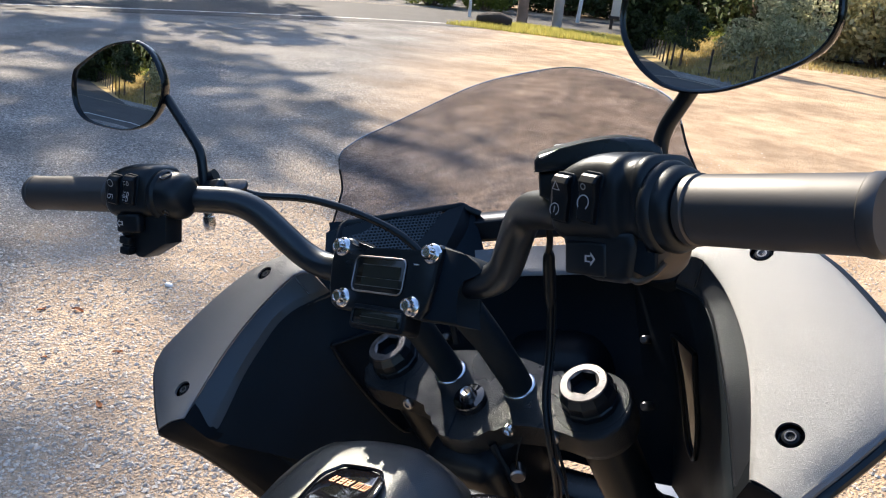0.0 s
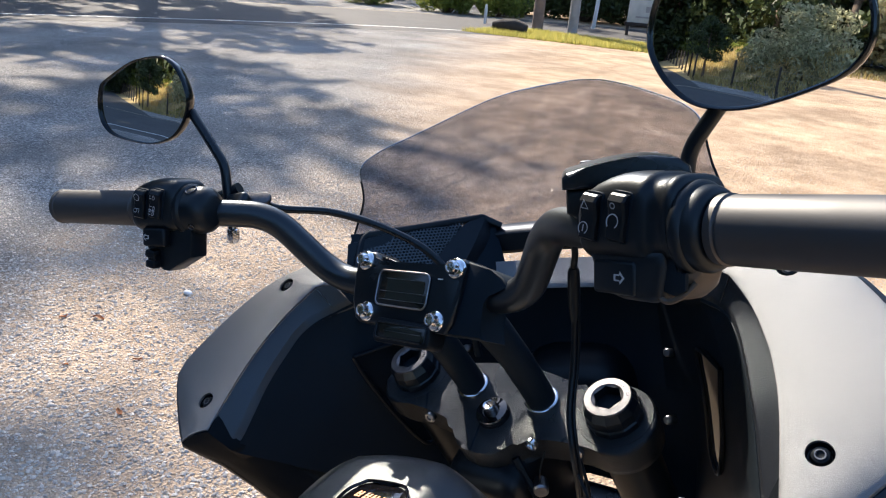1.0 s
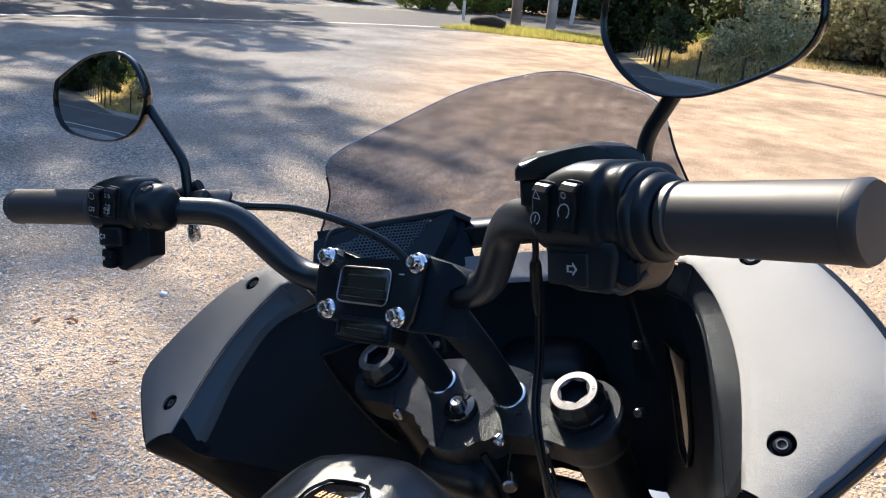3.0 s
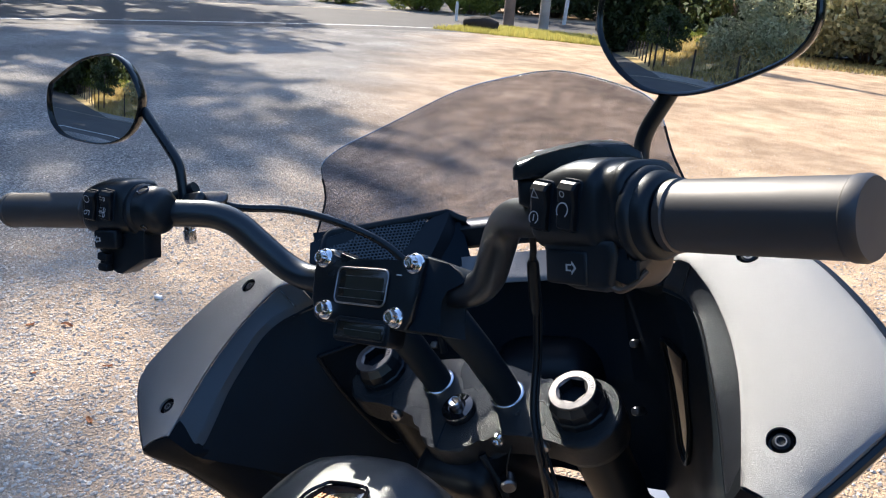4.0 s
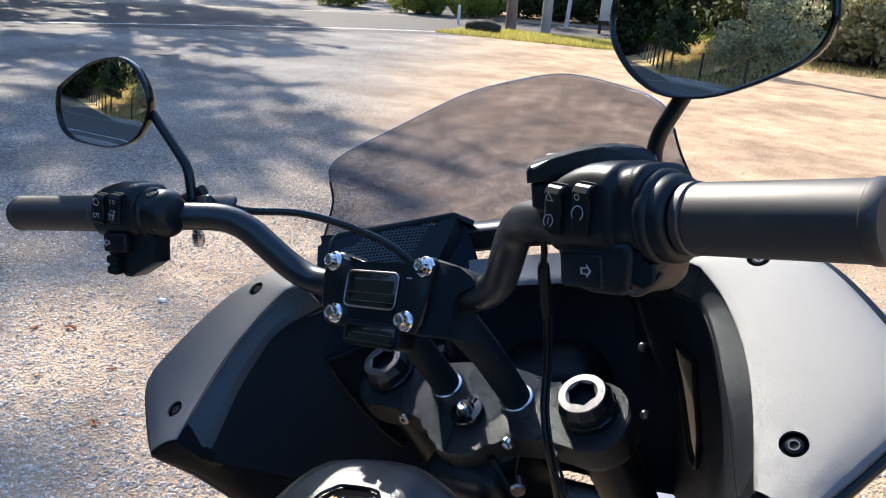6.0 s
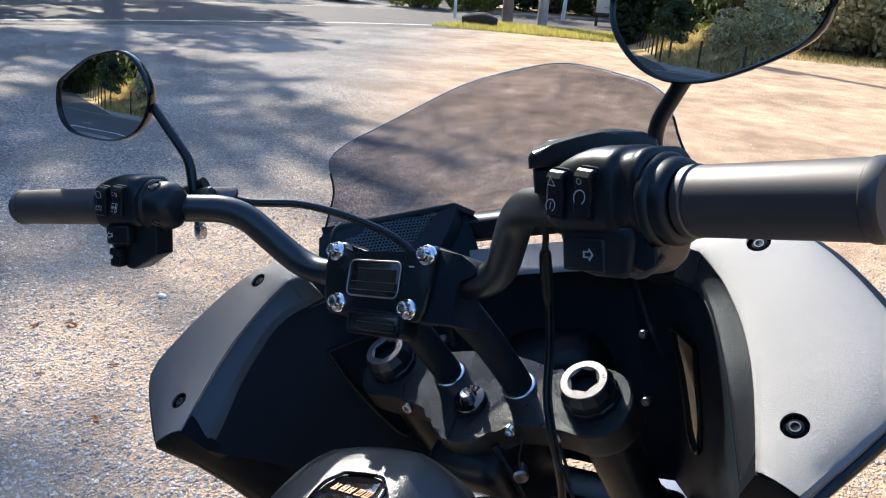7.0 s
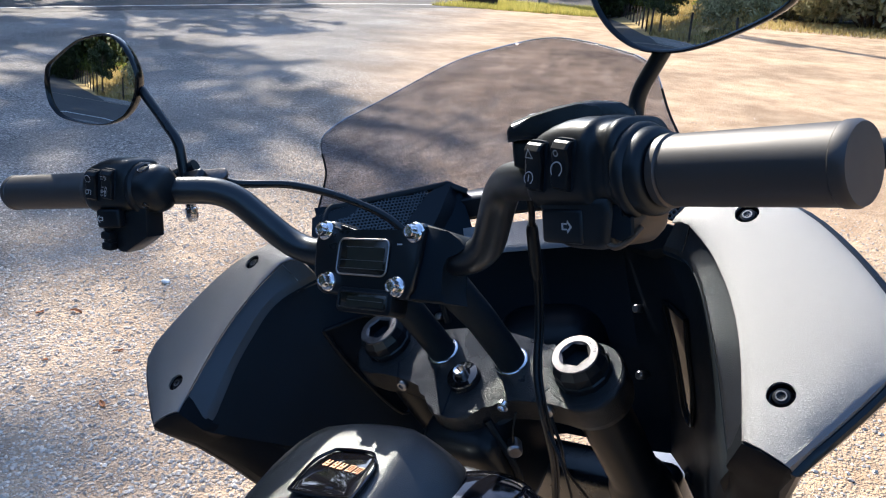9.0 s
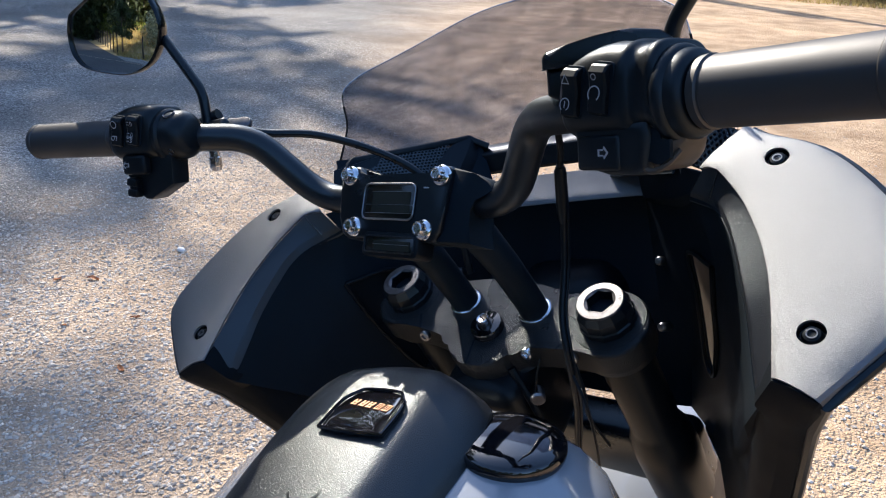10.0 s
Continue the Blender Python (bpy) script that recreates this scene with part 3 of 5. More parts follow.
    # riser on its washer
    part("riser", tube(bmesh.new(), [(s * 0.043, 0.028, -0.010), (s * 0.043, 0.0275, 0.004), (s * 0.043, 0.022, 0.06), (s * 0.044, 0.006, 0.142)], [0.0148, 0.0148, 0.0150, 0.0170], 28), BOWL, bike, "black handlebar riser", BAR)
    part("riser_washer", lathe(bmesh.new(), [(0.0175, -0.013), (0.0175, -0.0085), (0.0164, -0.0075), (0.0150, -0.0073)], (s * 0.043, 0.028, 0), (0, 0, 1), 36), CHROME, top_clamp, "chrome riser washer")
# pinch slits
for (x0, y0), (x1, y1) in (((0.0830, -0.0115), (0.0985, 0.0160)), ((-0.0830, -0.0115), (-0.0985, 0.0160)), ((-0.0090, -0.0150), (-0.0033, -0.0450))):
    bm = bmesh.new()
    box(bm, (math.hypot(x1 - x0, y1 - y0), 0.0018, 0.0030), pose((x0 + x1) / 2, (y0 + y1) / 2, -0.0130, 0, 0, math.degrees(math.atan2(y1 - y0, x1 - x0))))
    part("pinch_slit", bm, BOWL, top_clamp)
bolt_profile = [(0.0062, 0), (0.0062, 0.004), (0.005, 0.0052), (0.003, 0.0052), (0.0028, 0.003), (0, 0.003)]
for x, y, z, m in ((0.0530, -0.0172, -0.0170, CHROME), (0.0985, -0.0118, -0.0200, STEEL), (-0.0780, -0.0135, -0.0200, STEEL)):
    part("pinch_bolt", lathe(bmesh.new(), bolt_profile, (x, y, z), (0, -1, 0.25), 18), m, top_clamp, "bright socket bolt")

# ---- handlebar with clamp and gauge ----
half_bar = [(0.0, -0.002, 0.165), (0.108, -0.001, 0.165), (0.157, 0.004, 0.2405), (0.1974, -0.0208, 0.2620), (0.287, -0.048, 0.2880), (0.388, -0.0690, 0.3053)]
line = rounded(half_bar, 0.032, 8)
line = [Vector((-q.x, q.y, q.z)) for q in reversed(line)] + line[1:]
bar = part("handlebar", tube(bmesh.new(), line, 0.0130, 24), ANODISED, bike, "satin black motocross-bend handlebar", BAR, 60)
GN = Vector((0, -0.59, 0.81)).normalized()      # the gauge looks this way
GU = Vector((0, 0.81, 0.59)).normalized()       # and this is up on it
face0 = Vector((0, -0.018, 0.180))


def on_gauge(x, v, d=0.0):
    return face0 + Vector((x, 0, 0)) + GU * v + GN * d


body = [(-0.0650, 0.010), (-0.0620, -0.014), (-0.0550, -0.029), (-0.0480, -0.0330), (0.0480, -0.0320), (0.0560, -0.024), (0.0590, -0.003), (0.0610, 0.018), (0.0610, 0.0280), (0.0580, 0.0310),
        (0.0460, 0.0310), (0.0420, 0.0290), (0.0370, 0.0212), (-0.0340, 0.0200), (-0.0400, 0.0290), (-0.0450, 0.0315), (-0.0580, 0.0310), (-0.0635, 0.024)]
gauge = part("gauge_clamp", plate(bmesh.new(), body, on_gauge(0, 0), (1, 0, 0), GU, 0.034, 0.0035, 3), SATIN, bike, "black handlebar clamp with built-in digital gauge", BAR)
cheek = [(0.054, 0.0300), (0.0600, 0.0300), (0.0825, 0.0248), (0.0950, 0.0198), (0.1020, 0.0130), (0.1025, 0.0105), (0.0930, 0.0095), (0.0830, 0.0050), (0.0790, -0.0040), (0.0800, -0.0180), (0.0860, -0.0315), (0.050, -0.0315)]
part("clamp_cheek", plate(bmesh.new(), cheek, on_gauge(0, 0, -0.0050), (1, 0, 0), GU, 0.034, 0.004, 3), BOWL, gauge, "black clamp half that grips the bar")
web = [(-0.0460, 0.0300), (-0.0400, 0.0290), (0.0050, 0.0196), (-0.0360, 0.0190)]
part("clamp_web", plate(bmesh.new(), web, on_gauge(0, 0, -0.0060), (1, 0, 0), GU, 0.012, 0.001), SATIN, gauge)
part("lower_gauge", plate(bmesh.new(), rect(0.0640, 0.0215, 0.005), on_gauge(0.0055, -0.0365, 0.0014), (1, 0, 0), GU, 0.022, 0.002), SMOOTH, gauge)
for (w, h, c, v) in ((0.0585, 0.0305, -0.0017, 0.0002), (0.0560, 0.0135, 0.0055, -0.0365)):
    big = h > 0.02
    top = 0.0008 if big else 0.0012
    loop = [on_gauge(c + x, v + y, top + 0.001) for x, y in rect(w, h, 0.0055 if big else 0.003)]
    glass = part("display_glass", plate(bmesh.new(), rect(w, h, 0.0055 if big else 0.003), on_gauge(c, v, top + 0.0006), (1, 0, 0), GU, 0.002, 0.0004), SCREEN, gauge, "dark glass display")
    part("bezel", tube(bmesh.new(), loop + loop[:1], 0.00085 if big else 0.0007, 8, False), STEEL if big else SATIN, gauge, "bright metal bezel" if big else "")
    part("lcd", plate(bmesh.new(), rect(w * 0.74, h * 0.60, 0.001), on_gauge(c + 0.003, v - 0.001, top + 0.0010), (1, 0, 0), GU, 0.0003), LCD, glass)
    # thin bars drawn for the reflections that stripe the glass
    for dv in ((0.0085, -0.0028, -0.0100) if big else (0.0,)):
        part("reflection_bar", plate(bmesh.new(), rect(w * (0.93 if dv < 0 else 0.74), 0.0004, 0.0001, 1), on_gauge(c + 0.002, v + dv, top + 0.0014), (1, 0, 0), GU, 0.0003), STEEL, glass)
part("print_mark", plate(bmesh.new(), rect(0.0055, 0.0011, 0.0003), on_gauge(0.0375, 0.0125, 0.0006), (1, 0, 0), GU, 0.0004), PRINT, gauge)
for x, v in ((-0.052, 0.0225), (0.052, 0.0225), (-0.040, -0.0225), (0.040, -0.0225)):
    b = part("clamp_bolt", lathe(bmesh.new(), [(0.0088, -0.004), (0.0088, 0.0012), (0.0082, 0.0022), (0.0062, 0.0032), (0.0050, 0.0034)], on_gauge(x, v), GN, 32), CHROME, gauge, "chrome twelve-point clamp bolt")
    side, up = Vector((1, 0, 0)), GU
    bm = bmesh.new()
    loops = [[bm.verts.new(on_gauge(x, v, d) + side * (r * q * math.cos(2 * math.pi * k / 24)) + up * (r * q * math.sin(2 * math.pi * k / 24))) for k, q in ((k, 1.0 if k % 2 else e) for k in range(24))]
             for d, r, e in ((0.0030, 0.0060, 0.88), (0.0078, 0.0060, 0.88), (0.0090, 0.0053, 0.92), (0.0092, 0.0040, 1.0), (0.0088, 0.0036, 1.0))]
    for p, q in zip(loops, loops[1:]):
        for k in range(24):
            bm.faces.new((p[k], p[(k + 1) % 24], q[(k + 1) % 24], q[k]))
    bm.faces.new(loops[-1])
    part("bolt_head", bm, ALLOY, b, "worn bright bolt head")


def bar_point(s, d):
    """A point on the grip's axis, d metres from its outer end inwards, and its outward direction."""
    b = Vector((s * 0.392, -0.0698, 0.3060))
    ax = (b - Vector((s * 0.287, -0.048, 0.288))).normalized()
    return b - ax * (d + (0.009 if s < 0 else 0.0)), ax


def pod(bm, m, stations, depth, up, down, shift, power):
    """A rounded body swept along the bar: stations of (place, size, rise, and what the top is lowered by)."""
    rings = []
    for x, k, rise, *cut in stations:
        ring = []
        crest = up - (cut[0] if cut else 0.0)
        for i in range(48):
            a = 2 * math.pi * i / 48
            c, d = math.cos(a), math.sin(a)
            cx, cy = math.copysign(abs(c) ** (2 / power), c), math.copysign(abs(d) ** (2 / power), d)
            ring.append(bm.verts.new(m @ Vector((x, shift + rise + cy * k * (crest if cy > 0 else down), cx * depth * k - 0.002))))
        rings.append(ring)
    for p, q in zip(rings, rings[1:]):
        for i in range(48):
            bm.faces.new((p[i], p[(i + 1) % 48], q[(i + 1) % 48], q[i]))
    bm.faces.new(rings[0][::-1])
    bm.faces.new(rings[-1])


SWITCH = {}
for s in (1, -1):
    end, ax = bar_point(s, 0)
    g = 0.119 if s < 0 else 0.093
    prof = [(0.0150, -g), (0.0180, 0.001 - g), (0.0184, 0.0055 - g), (0.0172, 0.0062 - g), (0.0172, 0.0072 - g), (0.0177, 0.0080 - g), (0.0174, -0.006), (0.0180, -0.0052), (0.0180, -0.0012), (0.0168, 0.0010), (0.0, 0.0014)]
    grip = part("grip", lathe(bmesh.new(), prof, end, ax, 48), RUBBER, bike, "smooth black rubber grip", BAR, 30)
    c = end - ax * (0.149 if s < 0 else 0.143)
    face = Vector((0, -0.80, 0.60))
    face = (face - ax * face.dot(ax)).normalized()
    up = face.cross(s * ax)
    if up.z < 0:
        up = -up
    m = Matrix.Translation(c) @ Matrix((s * ax, up, face)).transposed().to_4x4()
    bm = bmesh.new()
    if s > 0:
        pod(bm, m, [(-0.0285, 0.80, 0, 0.0120), (-0.0272, 0.90, 0, 0.0105), (-0.0235, 0.985, 0, 0.0080), (-0.0180, 1.0, 0, 0.0052), (-0.0110, 1.0, 0, 0.0024), (-0.0030, 1.0, 0, 0.0006), (0.0060, 1.0, 0, 0.0), (0.0150, 1.0, 0, 0.0012), (0.0182, 0.985, 0), (0.0200, 0.93, 0), (0.0212, 0.895, 0), (0.0250, 0.88, 0),
                    (0.0285, 0.885, 0), (0.0300, 0.91, 0), (0.0325, 0.925, 0), (0.0350, 0.91, 0), (0.0362, 0.86, 0)], 0.0265, 0.0280, 0.0220, 0.0025, 3.4)
    else:
        pod(bm, m, [(-0.0290, 0.82, 0, 0.0100), (-0.0275, 0.92, 0, 0.0085), (-0.0235, 0.99, 0, 0.0064), (-0.0180, 1.0, 0, 0.0042), (-0.0100, 1.0, 0, 0.0018), (0.0, 1.0, 0, 0.0), (0.0080, 1.0, 0, 0.0), (0.0180, 0.985, 0), (0.0230, 0.94, 0), (0.0260, 0.86, 0), (0.0270, 0.78, 0)], 0.0262, 0.0285, 0.0235, 0.0020, 3.4)
    sw = part("switch_housing", bm, FINE, bike, "black handlebar switch housing", BAR, 60)
    SWITCH[s] = (m, sw)
    px, o0 = m.to_3x3() @ Vector((1, 0, 0)), m.translation
    if s < 0:
        part("switch_collar", lathe(bmesh.new(), [(0.0190, 0.0200), (0.0235, 0.0240), (0.0248, 0.0262), (0.0248, 0.0300), (0.0236, 0.0316), (0.0226, 0.0322), (0.0228, 0.0420), (0.0216, 0.0475), (0.0184, 0.0520), (0.0150, 0.0540), (0.0132, 0.0550)], o0, px, 44), FINE, sw, "black rounded clamp collar")
        for dx, ang, r in ((0.0385, 58, 0.0062), (0.0420, -40, 0.0034)):
            d = m.to_3x3() @ Vector((0, math.sin(radians(ang)), math.cos(radians(ang))))
            q = m @ Vector((dx, 0, 0)) + d * 0.0226
            well = part("screw_well", lathe(bmesh.new(), [(r, -0.004), (r, 0.0004), (r * 0.86, 0.0010), (r * 0.74, 0.0002), (r * 0.70, -0.0030), (0, -0.0030)], q, d, 24), GLOSS, sw)
            part("housing_screw", lathe(bmesh.new(), [(r * 0.55, -0.004), (r * 0.55, -0.0016), (r * 0.40, -0.0008), (r * 0.22, -0.0008), (r * 0.18, -0.002), (0, -0.002)], q, d, 14), WORN, well)
    else:
        part("switch_collar", lathe(bmesh.new(), [(0.0135, -0.034), (0.0178, -0.033), (0.0190, -0.028), (0.0190, -0.018)], o0, px, 36), FINE, sw)
        part("throttle_flange", lathe(bmesh.new(), [(0.0200, 0.0300), (0.0238, 0.0345), (0.0252, 0.0362), (0.0252, 0.0392), (0.0238, 0.0410), (0.0226, 0.0416), (0.0224, 0.0455), (0.0212, 0.0480), (0.0190, 0.0494), (0.0178, 0.0496)], o0, px, 48), FINE, sw, "black stepped throttle flange", sharp=40)
        # lower pod that carries the turn-signal key
        pod_line = [(-0.0240, -0.010), (-0.0215, -0.020), (-0.0160, -0.0305), (-0.0080, -0.0370), (0.0010, -0.0392), (0.0200, -0.0392), (0.0270, -0.0360), (0.0300, -0.0200), (0.0300, -0.010)]
        bm = plate(bmesh.new(), pod_line, m @ Vector((0, 0, 0.0200)), px, m.to_3x3() @ Vector((0, 1, 0)), 0.034, 0.006, 3)
        part("switch_foot", bm, FINE, sw)
        bm = bmesh.new()
        pod(bm, m, [(0.0180, 0.7, 0), (0.0200, 0.92, 0), (0.0260, 1.0, 0), (0.0330, 1.0, 0.001), (0.0385, 0.84, 0.003), (0.0430, 0.55, 0.006)], 0.0170, 0.0160, 0.0145, -0.0235, 3.0)
        # the brown here is painted ground bounce
        bracket = part("throttle_bracket", bm, BROWN, sw, "throttle cable bracket with ground bounce in its brown colour")
        # a flat dark plate for the shade in the hook-shaped recess, and the rib over it
        hook = [(0.0040, 0.0085), (0.0090, 0.0085), (0.0090, 0.0020), (0.0150, 0.0020), (0.0150, -0.0070), (0.0085, -0.0105), (0.0010, -0.0085), (-0.0020, -0.0020)]
        part("recess_shade", plate(bmesh.new(), hook, m @ Vector((0.0255, -0.0235, 0.0160)), px, m.to_3x3() @ Vector((0, 1, 0)), 0.003, 0.0006), BOWL, bracket)
        rib = [m @ Vector(q) for q in ((0.0200, -0.0250, 0.0150), (0.0225, -0.0330, 0.0158), (0.0290, -0.0372, 0.0150), (0.0370, -0.0335, 0.0130), (0.0420, -0.0270, 0.0090))]
        part("bracket_rib", tube(bmesh.new(), spline(rib, 5), 0.0017, 8), BROWN, bracket)
    # mirror stem
    base, bend = Vector((s * 0.248, 0.027, 0.247)), Vector((s * 0.249, 0.044, 0.272))
    head = Vector((s * (0.298 if s < 0 else 0.293), 0.074, 0.322))
    stem = part("mirror_stem", tube(bmesh.new(), rounded([base - Vector((0, 0.012, 0.016)), base, bend, head], 0.012, 5), 0.0052, 14), SATIN, bike, "black mirror stem", BAR)



# ---- mirrors: a black shell round a slightly convex glass ----
def mirror(s, centre, nrm, turn):
    """Outline in the plane of the glass: across (outwards) and up."""
    shape = [(0.0685, -0.0076), (0.0652, 0.0085), (0.0552, 0.0172), (0.0186, 0.0399), (-0.0167, 0.0494), (-0.0322, 0.0483), (-0.0479, 0.0373), (-0.0609, 0.0161),
             (-0.0625, -0.0014), (-0.0542, -0.0225), (-0.0370, -0.0386), (-0.0053, -0.0474), (0.0418, -0.0455), (0.0597, -0.0361), (0.0667, -0.0231)]
    loop = resample(spline([(x, y, 0) for x, y in shape + shape[:1]], 5), 61)[:-1]
    nrm = Vector(nrm).normalized()
    up = (Vector((0, 0, 1)) - nrm * nrm.z).normalized()
    out = up.cross(nrm) * s
    a = radians(turn)
    ca, sa = math.cos(a), math.sin(a)
    inv = BAR.inverted()

    def at(x, y, d):
        x *= 0.94
        q = Vector(centre) + out * (x * ca - y * sa) + up * (x * sa + y * ca) + nrm * d
        return inv @ q

    bm = bmesh.new()
    rings = [[at(q.x * k, q.y * k, d) for q in loop] for k, d in ((0.94, 0.0), (0.955, 0.0030), (0.975, 0.0040), (0.993, 0.0030), (1.0, 0.000), (0.99, -0.006), (0.93, -0.013), (0.75, -0.020), (0.4, -0.024), (0.05, -0.025))]
    vs = [[bm.verts.new(q) for q in r] for r in rings]
    m = len(loop)
    for p, q in zip(vs, vs[1:]):
        for k in range(m):
            bm.faces.new((p[k], p[(k + 1) % m], q[(k + 1) % m], q[k]))
    bm.faces.new(vs[-1])
    shell = part("mirror_shell", bm, SHELL, bike, "black rear-view mirror housing", BAR, 40)
    bm = bmesh.new()
    fr = [0.0, 0.12, 0.24, 0.36, 0.48, 0.6, 0.72, 0.84, 0.952]
    sag = lambda x, y: (0.004 - (x * x + y * y)) / (2 * CONVEX)
    vs = [[bm.verts.new(at(q.x * k, q.y * k, 0.0005 + sag(q.x * k, q.y * k))) for q in loop] for k in fr[1:]]
    c = bm.verts.new(at(0, 0, 0.0005 + sag(0, 0)))
    for k in range(m):
        bm.faces.new((c, vs[0][k], vs[0][(k + 1) % m]))
    for p, q in zip(vs, vs[1:]):
        for k in range(m):
            bm.faces.new((p[k], p[(k + 1) % m], q[(k + 1) % m], q[k]))
    part("mirror_glass", bm, MIRROR, shell, "convex mirror glass", sharp=180)


CONVEX = 1.1
mirror(-1, (-0.4263, -0.0533, 1.2646), (0.163, -0.978, 0.098), 0)
mirror(1, BAR @ Vector((0.2885, 0.072, 0.3382)), (-0.16, -0.985, 0.055), 27)

# ---- tank, console, fuel cap ----
BADGE = Vector((0.0190, -0.2190, 0.0232))
rows = []
for y, top, w in ((-0.070, -0.130, 0.060), (-0.074, -0.095, 0.095), (-0.086, -0.060, 0.122), (-0.105, -0.034, 0.148), (-0.135, -0.014, 0.170), (-0.17, -0.008, 0.183), (-0.21, -0.012, 0.190),
                  (-0.28, -0.030, 0.188), (-0.36, -0.055, 0.176), (-0.46, -0.090, 0.150), (-0.58, -0.125, 0.11), (-0.68, -0.15, 0.07)):
    half = [(0.0, -0.002), (0.25, -0.005), (0.42, -0.010), (0.56, -0.017), (0.70, -0.026), (0.83, -0.039), (0.93, -0.060), (0.985, -0.092), (1.0, -0.140), (0.98, -0.180), (0.90, -0.230), (0.8, -0.26)]
    row = [(w * x, y, top + z * (0.35 + 0.65 * w / 0.19)) for x, z in half]
    rows.append([(-x, yy, z) for x, yy, z in reversed(row[1:])] + row)
tank = part("fuel_tank", solid(grid(bmesh.new(), rows), -0.003), PAINT, bike, "pale grey painted fuel tank", FAIR, 60)
rows = []
# stations: y, top, half-width and height of the lower edge, half-width of the flat top
for y, top, w, low, f in ((-0.1330, -0.010, 0.0500, -0.0300, 0.018), (-0.1350, 0.002, 0.0580, -0.0260, 0.022), (-0.1390, 0.0120, 0.0680, -0.0200, 0.027), (-0.1450, 0.0180, 0.0760, -0.0150, 0.032), (-0.1540, 0.0215, 0.0808, -0.0115, 0.037),
                          (-0.1680, 0.0235, 0.0838, -0.0120, 0.041), (-0.1820, 0.0238, 0.0862, -0.0145, 0.044), (-0.1960, 0.0228, 0.0876, -0.0180, 0.046), (-0.2120, 0.0205, 0.0866, -0.0205, 0.048), (-0.2420, 0.0150, 0.0824, -0.0258, 0.049),
                          (-0.2800, 0.0060, 0.0800, -0.0330, 0.049), (-0.34, -0.010, 0.0780, -0.0450, 0.047), (-0.42, -0.036, 0.0720, -0.0700, 0.044), (-0.52, -0.072, 0.06, -0.105, 0.036)):
    e = lambda u, v: (f + (w - f) * u, low + (top - low) * v)
    half = [(w - 0.001, low - 0.010), (w, low), e(0.90, 0.20), e(0.62, 0.52), e(0.34, 0.79), e(0.12, 0.950), (f - 0.006, top), (f * 0.5, top + 0.001)]
    rows.append([(-x, y, z) for x, z in half] + [(0, y, top + 0.0015)] + [(x, y, z) for x, z in reversed(half)])
console = part("tank_console", solid(grid(bmesh.new(), rows), -0.003), CONSOLE, bike, "grained black plastic tank console", FAIR, 30)
ux, uy = Vector((1, 0.0, -0.02)).normalized(), Vector((0, 1, 0.147)).normalized()
badge_c = BADGE
shape = [(-0.0285, -0.0225), (0.0000, -0.0245), (0.0255, -0.0235), (0.0285, -0.0190), (0.0285, 0.0060), (0.0245, 0.0140), (0.0155, 0.0225), (-0.0130, 0.0230), (-0.0200, 0.0190), (-0.0280, 0.0070)]
frame_line = [badge_c + ux * q.x + uy * q.y + Vector((0, 0, 0.0026)) for q in spline([(x * 1.03, y * 1.03, 0) for x, y in shape + shape[:1]], 4)]
badge = part("tank_badge", plate(bmesh.new(), [(q.x, q.y) for q in spline([(x, y, 0) for x, y in shape + shape[:1]], 4)[:-1]], badge_c + Vector((0, 0, 0.0016)), ux, uy, 0.010, 0.0010), GLOSS, console, "gloss black tank badge with copper bars")
part("badge_frame", tube(bmesh.new(), frame_line, 0.0014, 8, False), GLOSS, badge)
# slanted copper bars stand for the model's mark: three solid ones, then two as outlines
tx, ty = (ux * math.cos(radians(-8)) + uy * math.sin(radians(-8))), (uy * math.cos(radians(-8)) - ux * math.sin(radians(-8)))
x0 = -0.0200
for k, w in enumerate((0.0082, 0.0072, 0.0086, 0.0080, 0.0076)):
    bm = bmesh.new()
    slant = lambda x, y: (x0 + x + 0.30 * y, y + 0.0030)
    strokes = ((0.0, 0.0016), (0.0034, 0.0050)) if k < 3 else ((0.0, 0.0008), (0.0024, 0.0032), (0.0048, 0.0056))
    for p, q in strokes:
        plate(bm, [slant(p, 0), slant(q, 0), slant(q, 0.0068), slant(p, 0.0068)], badge_c + Vector((0, 0, 0.0021)), tx, ty, 0.0004)
    for v in ((0.0, 0.0028) if k < 3 else (0.0, 0.0060)):
        plate(bm, [slant(0.0, v), slant(0.0056, v), slant(0.0056, v + (0.0013 if k < 3 else 0.0008)), slant(0.0, v + (0.0013 if k < 3 else 0.0008))], badge_c + Vector((0, 0, 0.0023)), tx, ty, 0.0004)
    part("badge_bar", bm, GOLD, badge)
    x0 += w
part("console_bolt_well", lathe(bmesh.new(), [(0.0145, -0.003), (0.0145, 0.0015), (0.0125, 0.002), (0.0115, -0.006), (0.0, -0.006)], (0.0147, -0.2910, 0.0052), (0, -0.15, 1)), SMOOTH, console)
part("console_bolt", lathe(bmesh.new(), bolt_profile, (0.0147, -0.2910, 0.0002), (0, -0.15, 1), 18), CHROME, console, "chrome console bolt")
cap_axis = Vector((0.20, 0.10, 1)).normalized()
fuel_cap = part("fuel_cap", lathe(bmesh.new(), [(0.034, -0.034), (0.036, -0.014), (0.0425, -0.010), (0.0435, -0.004), (0.0430, 0.001), (0.0405, 0.0035), (0.030, 0.0062), (0.016, 0.0078), (0.0, 0.0084)], (0.1045, -0.1700, -0.0240), cap_axis, 56), GLOSS, bike, "gloss black domed fuel cap", FAIR, 50)

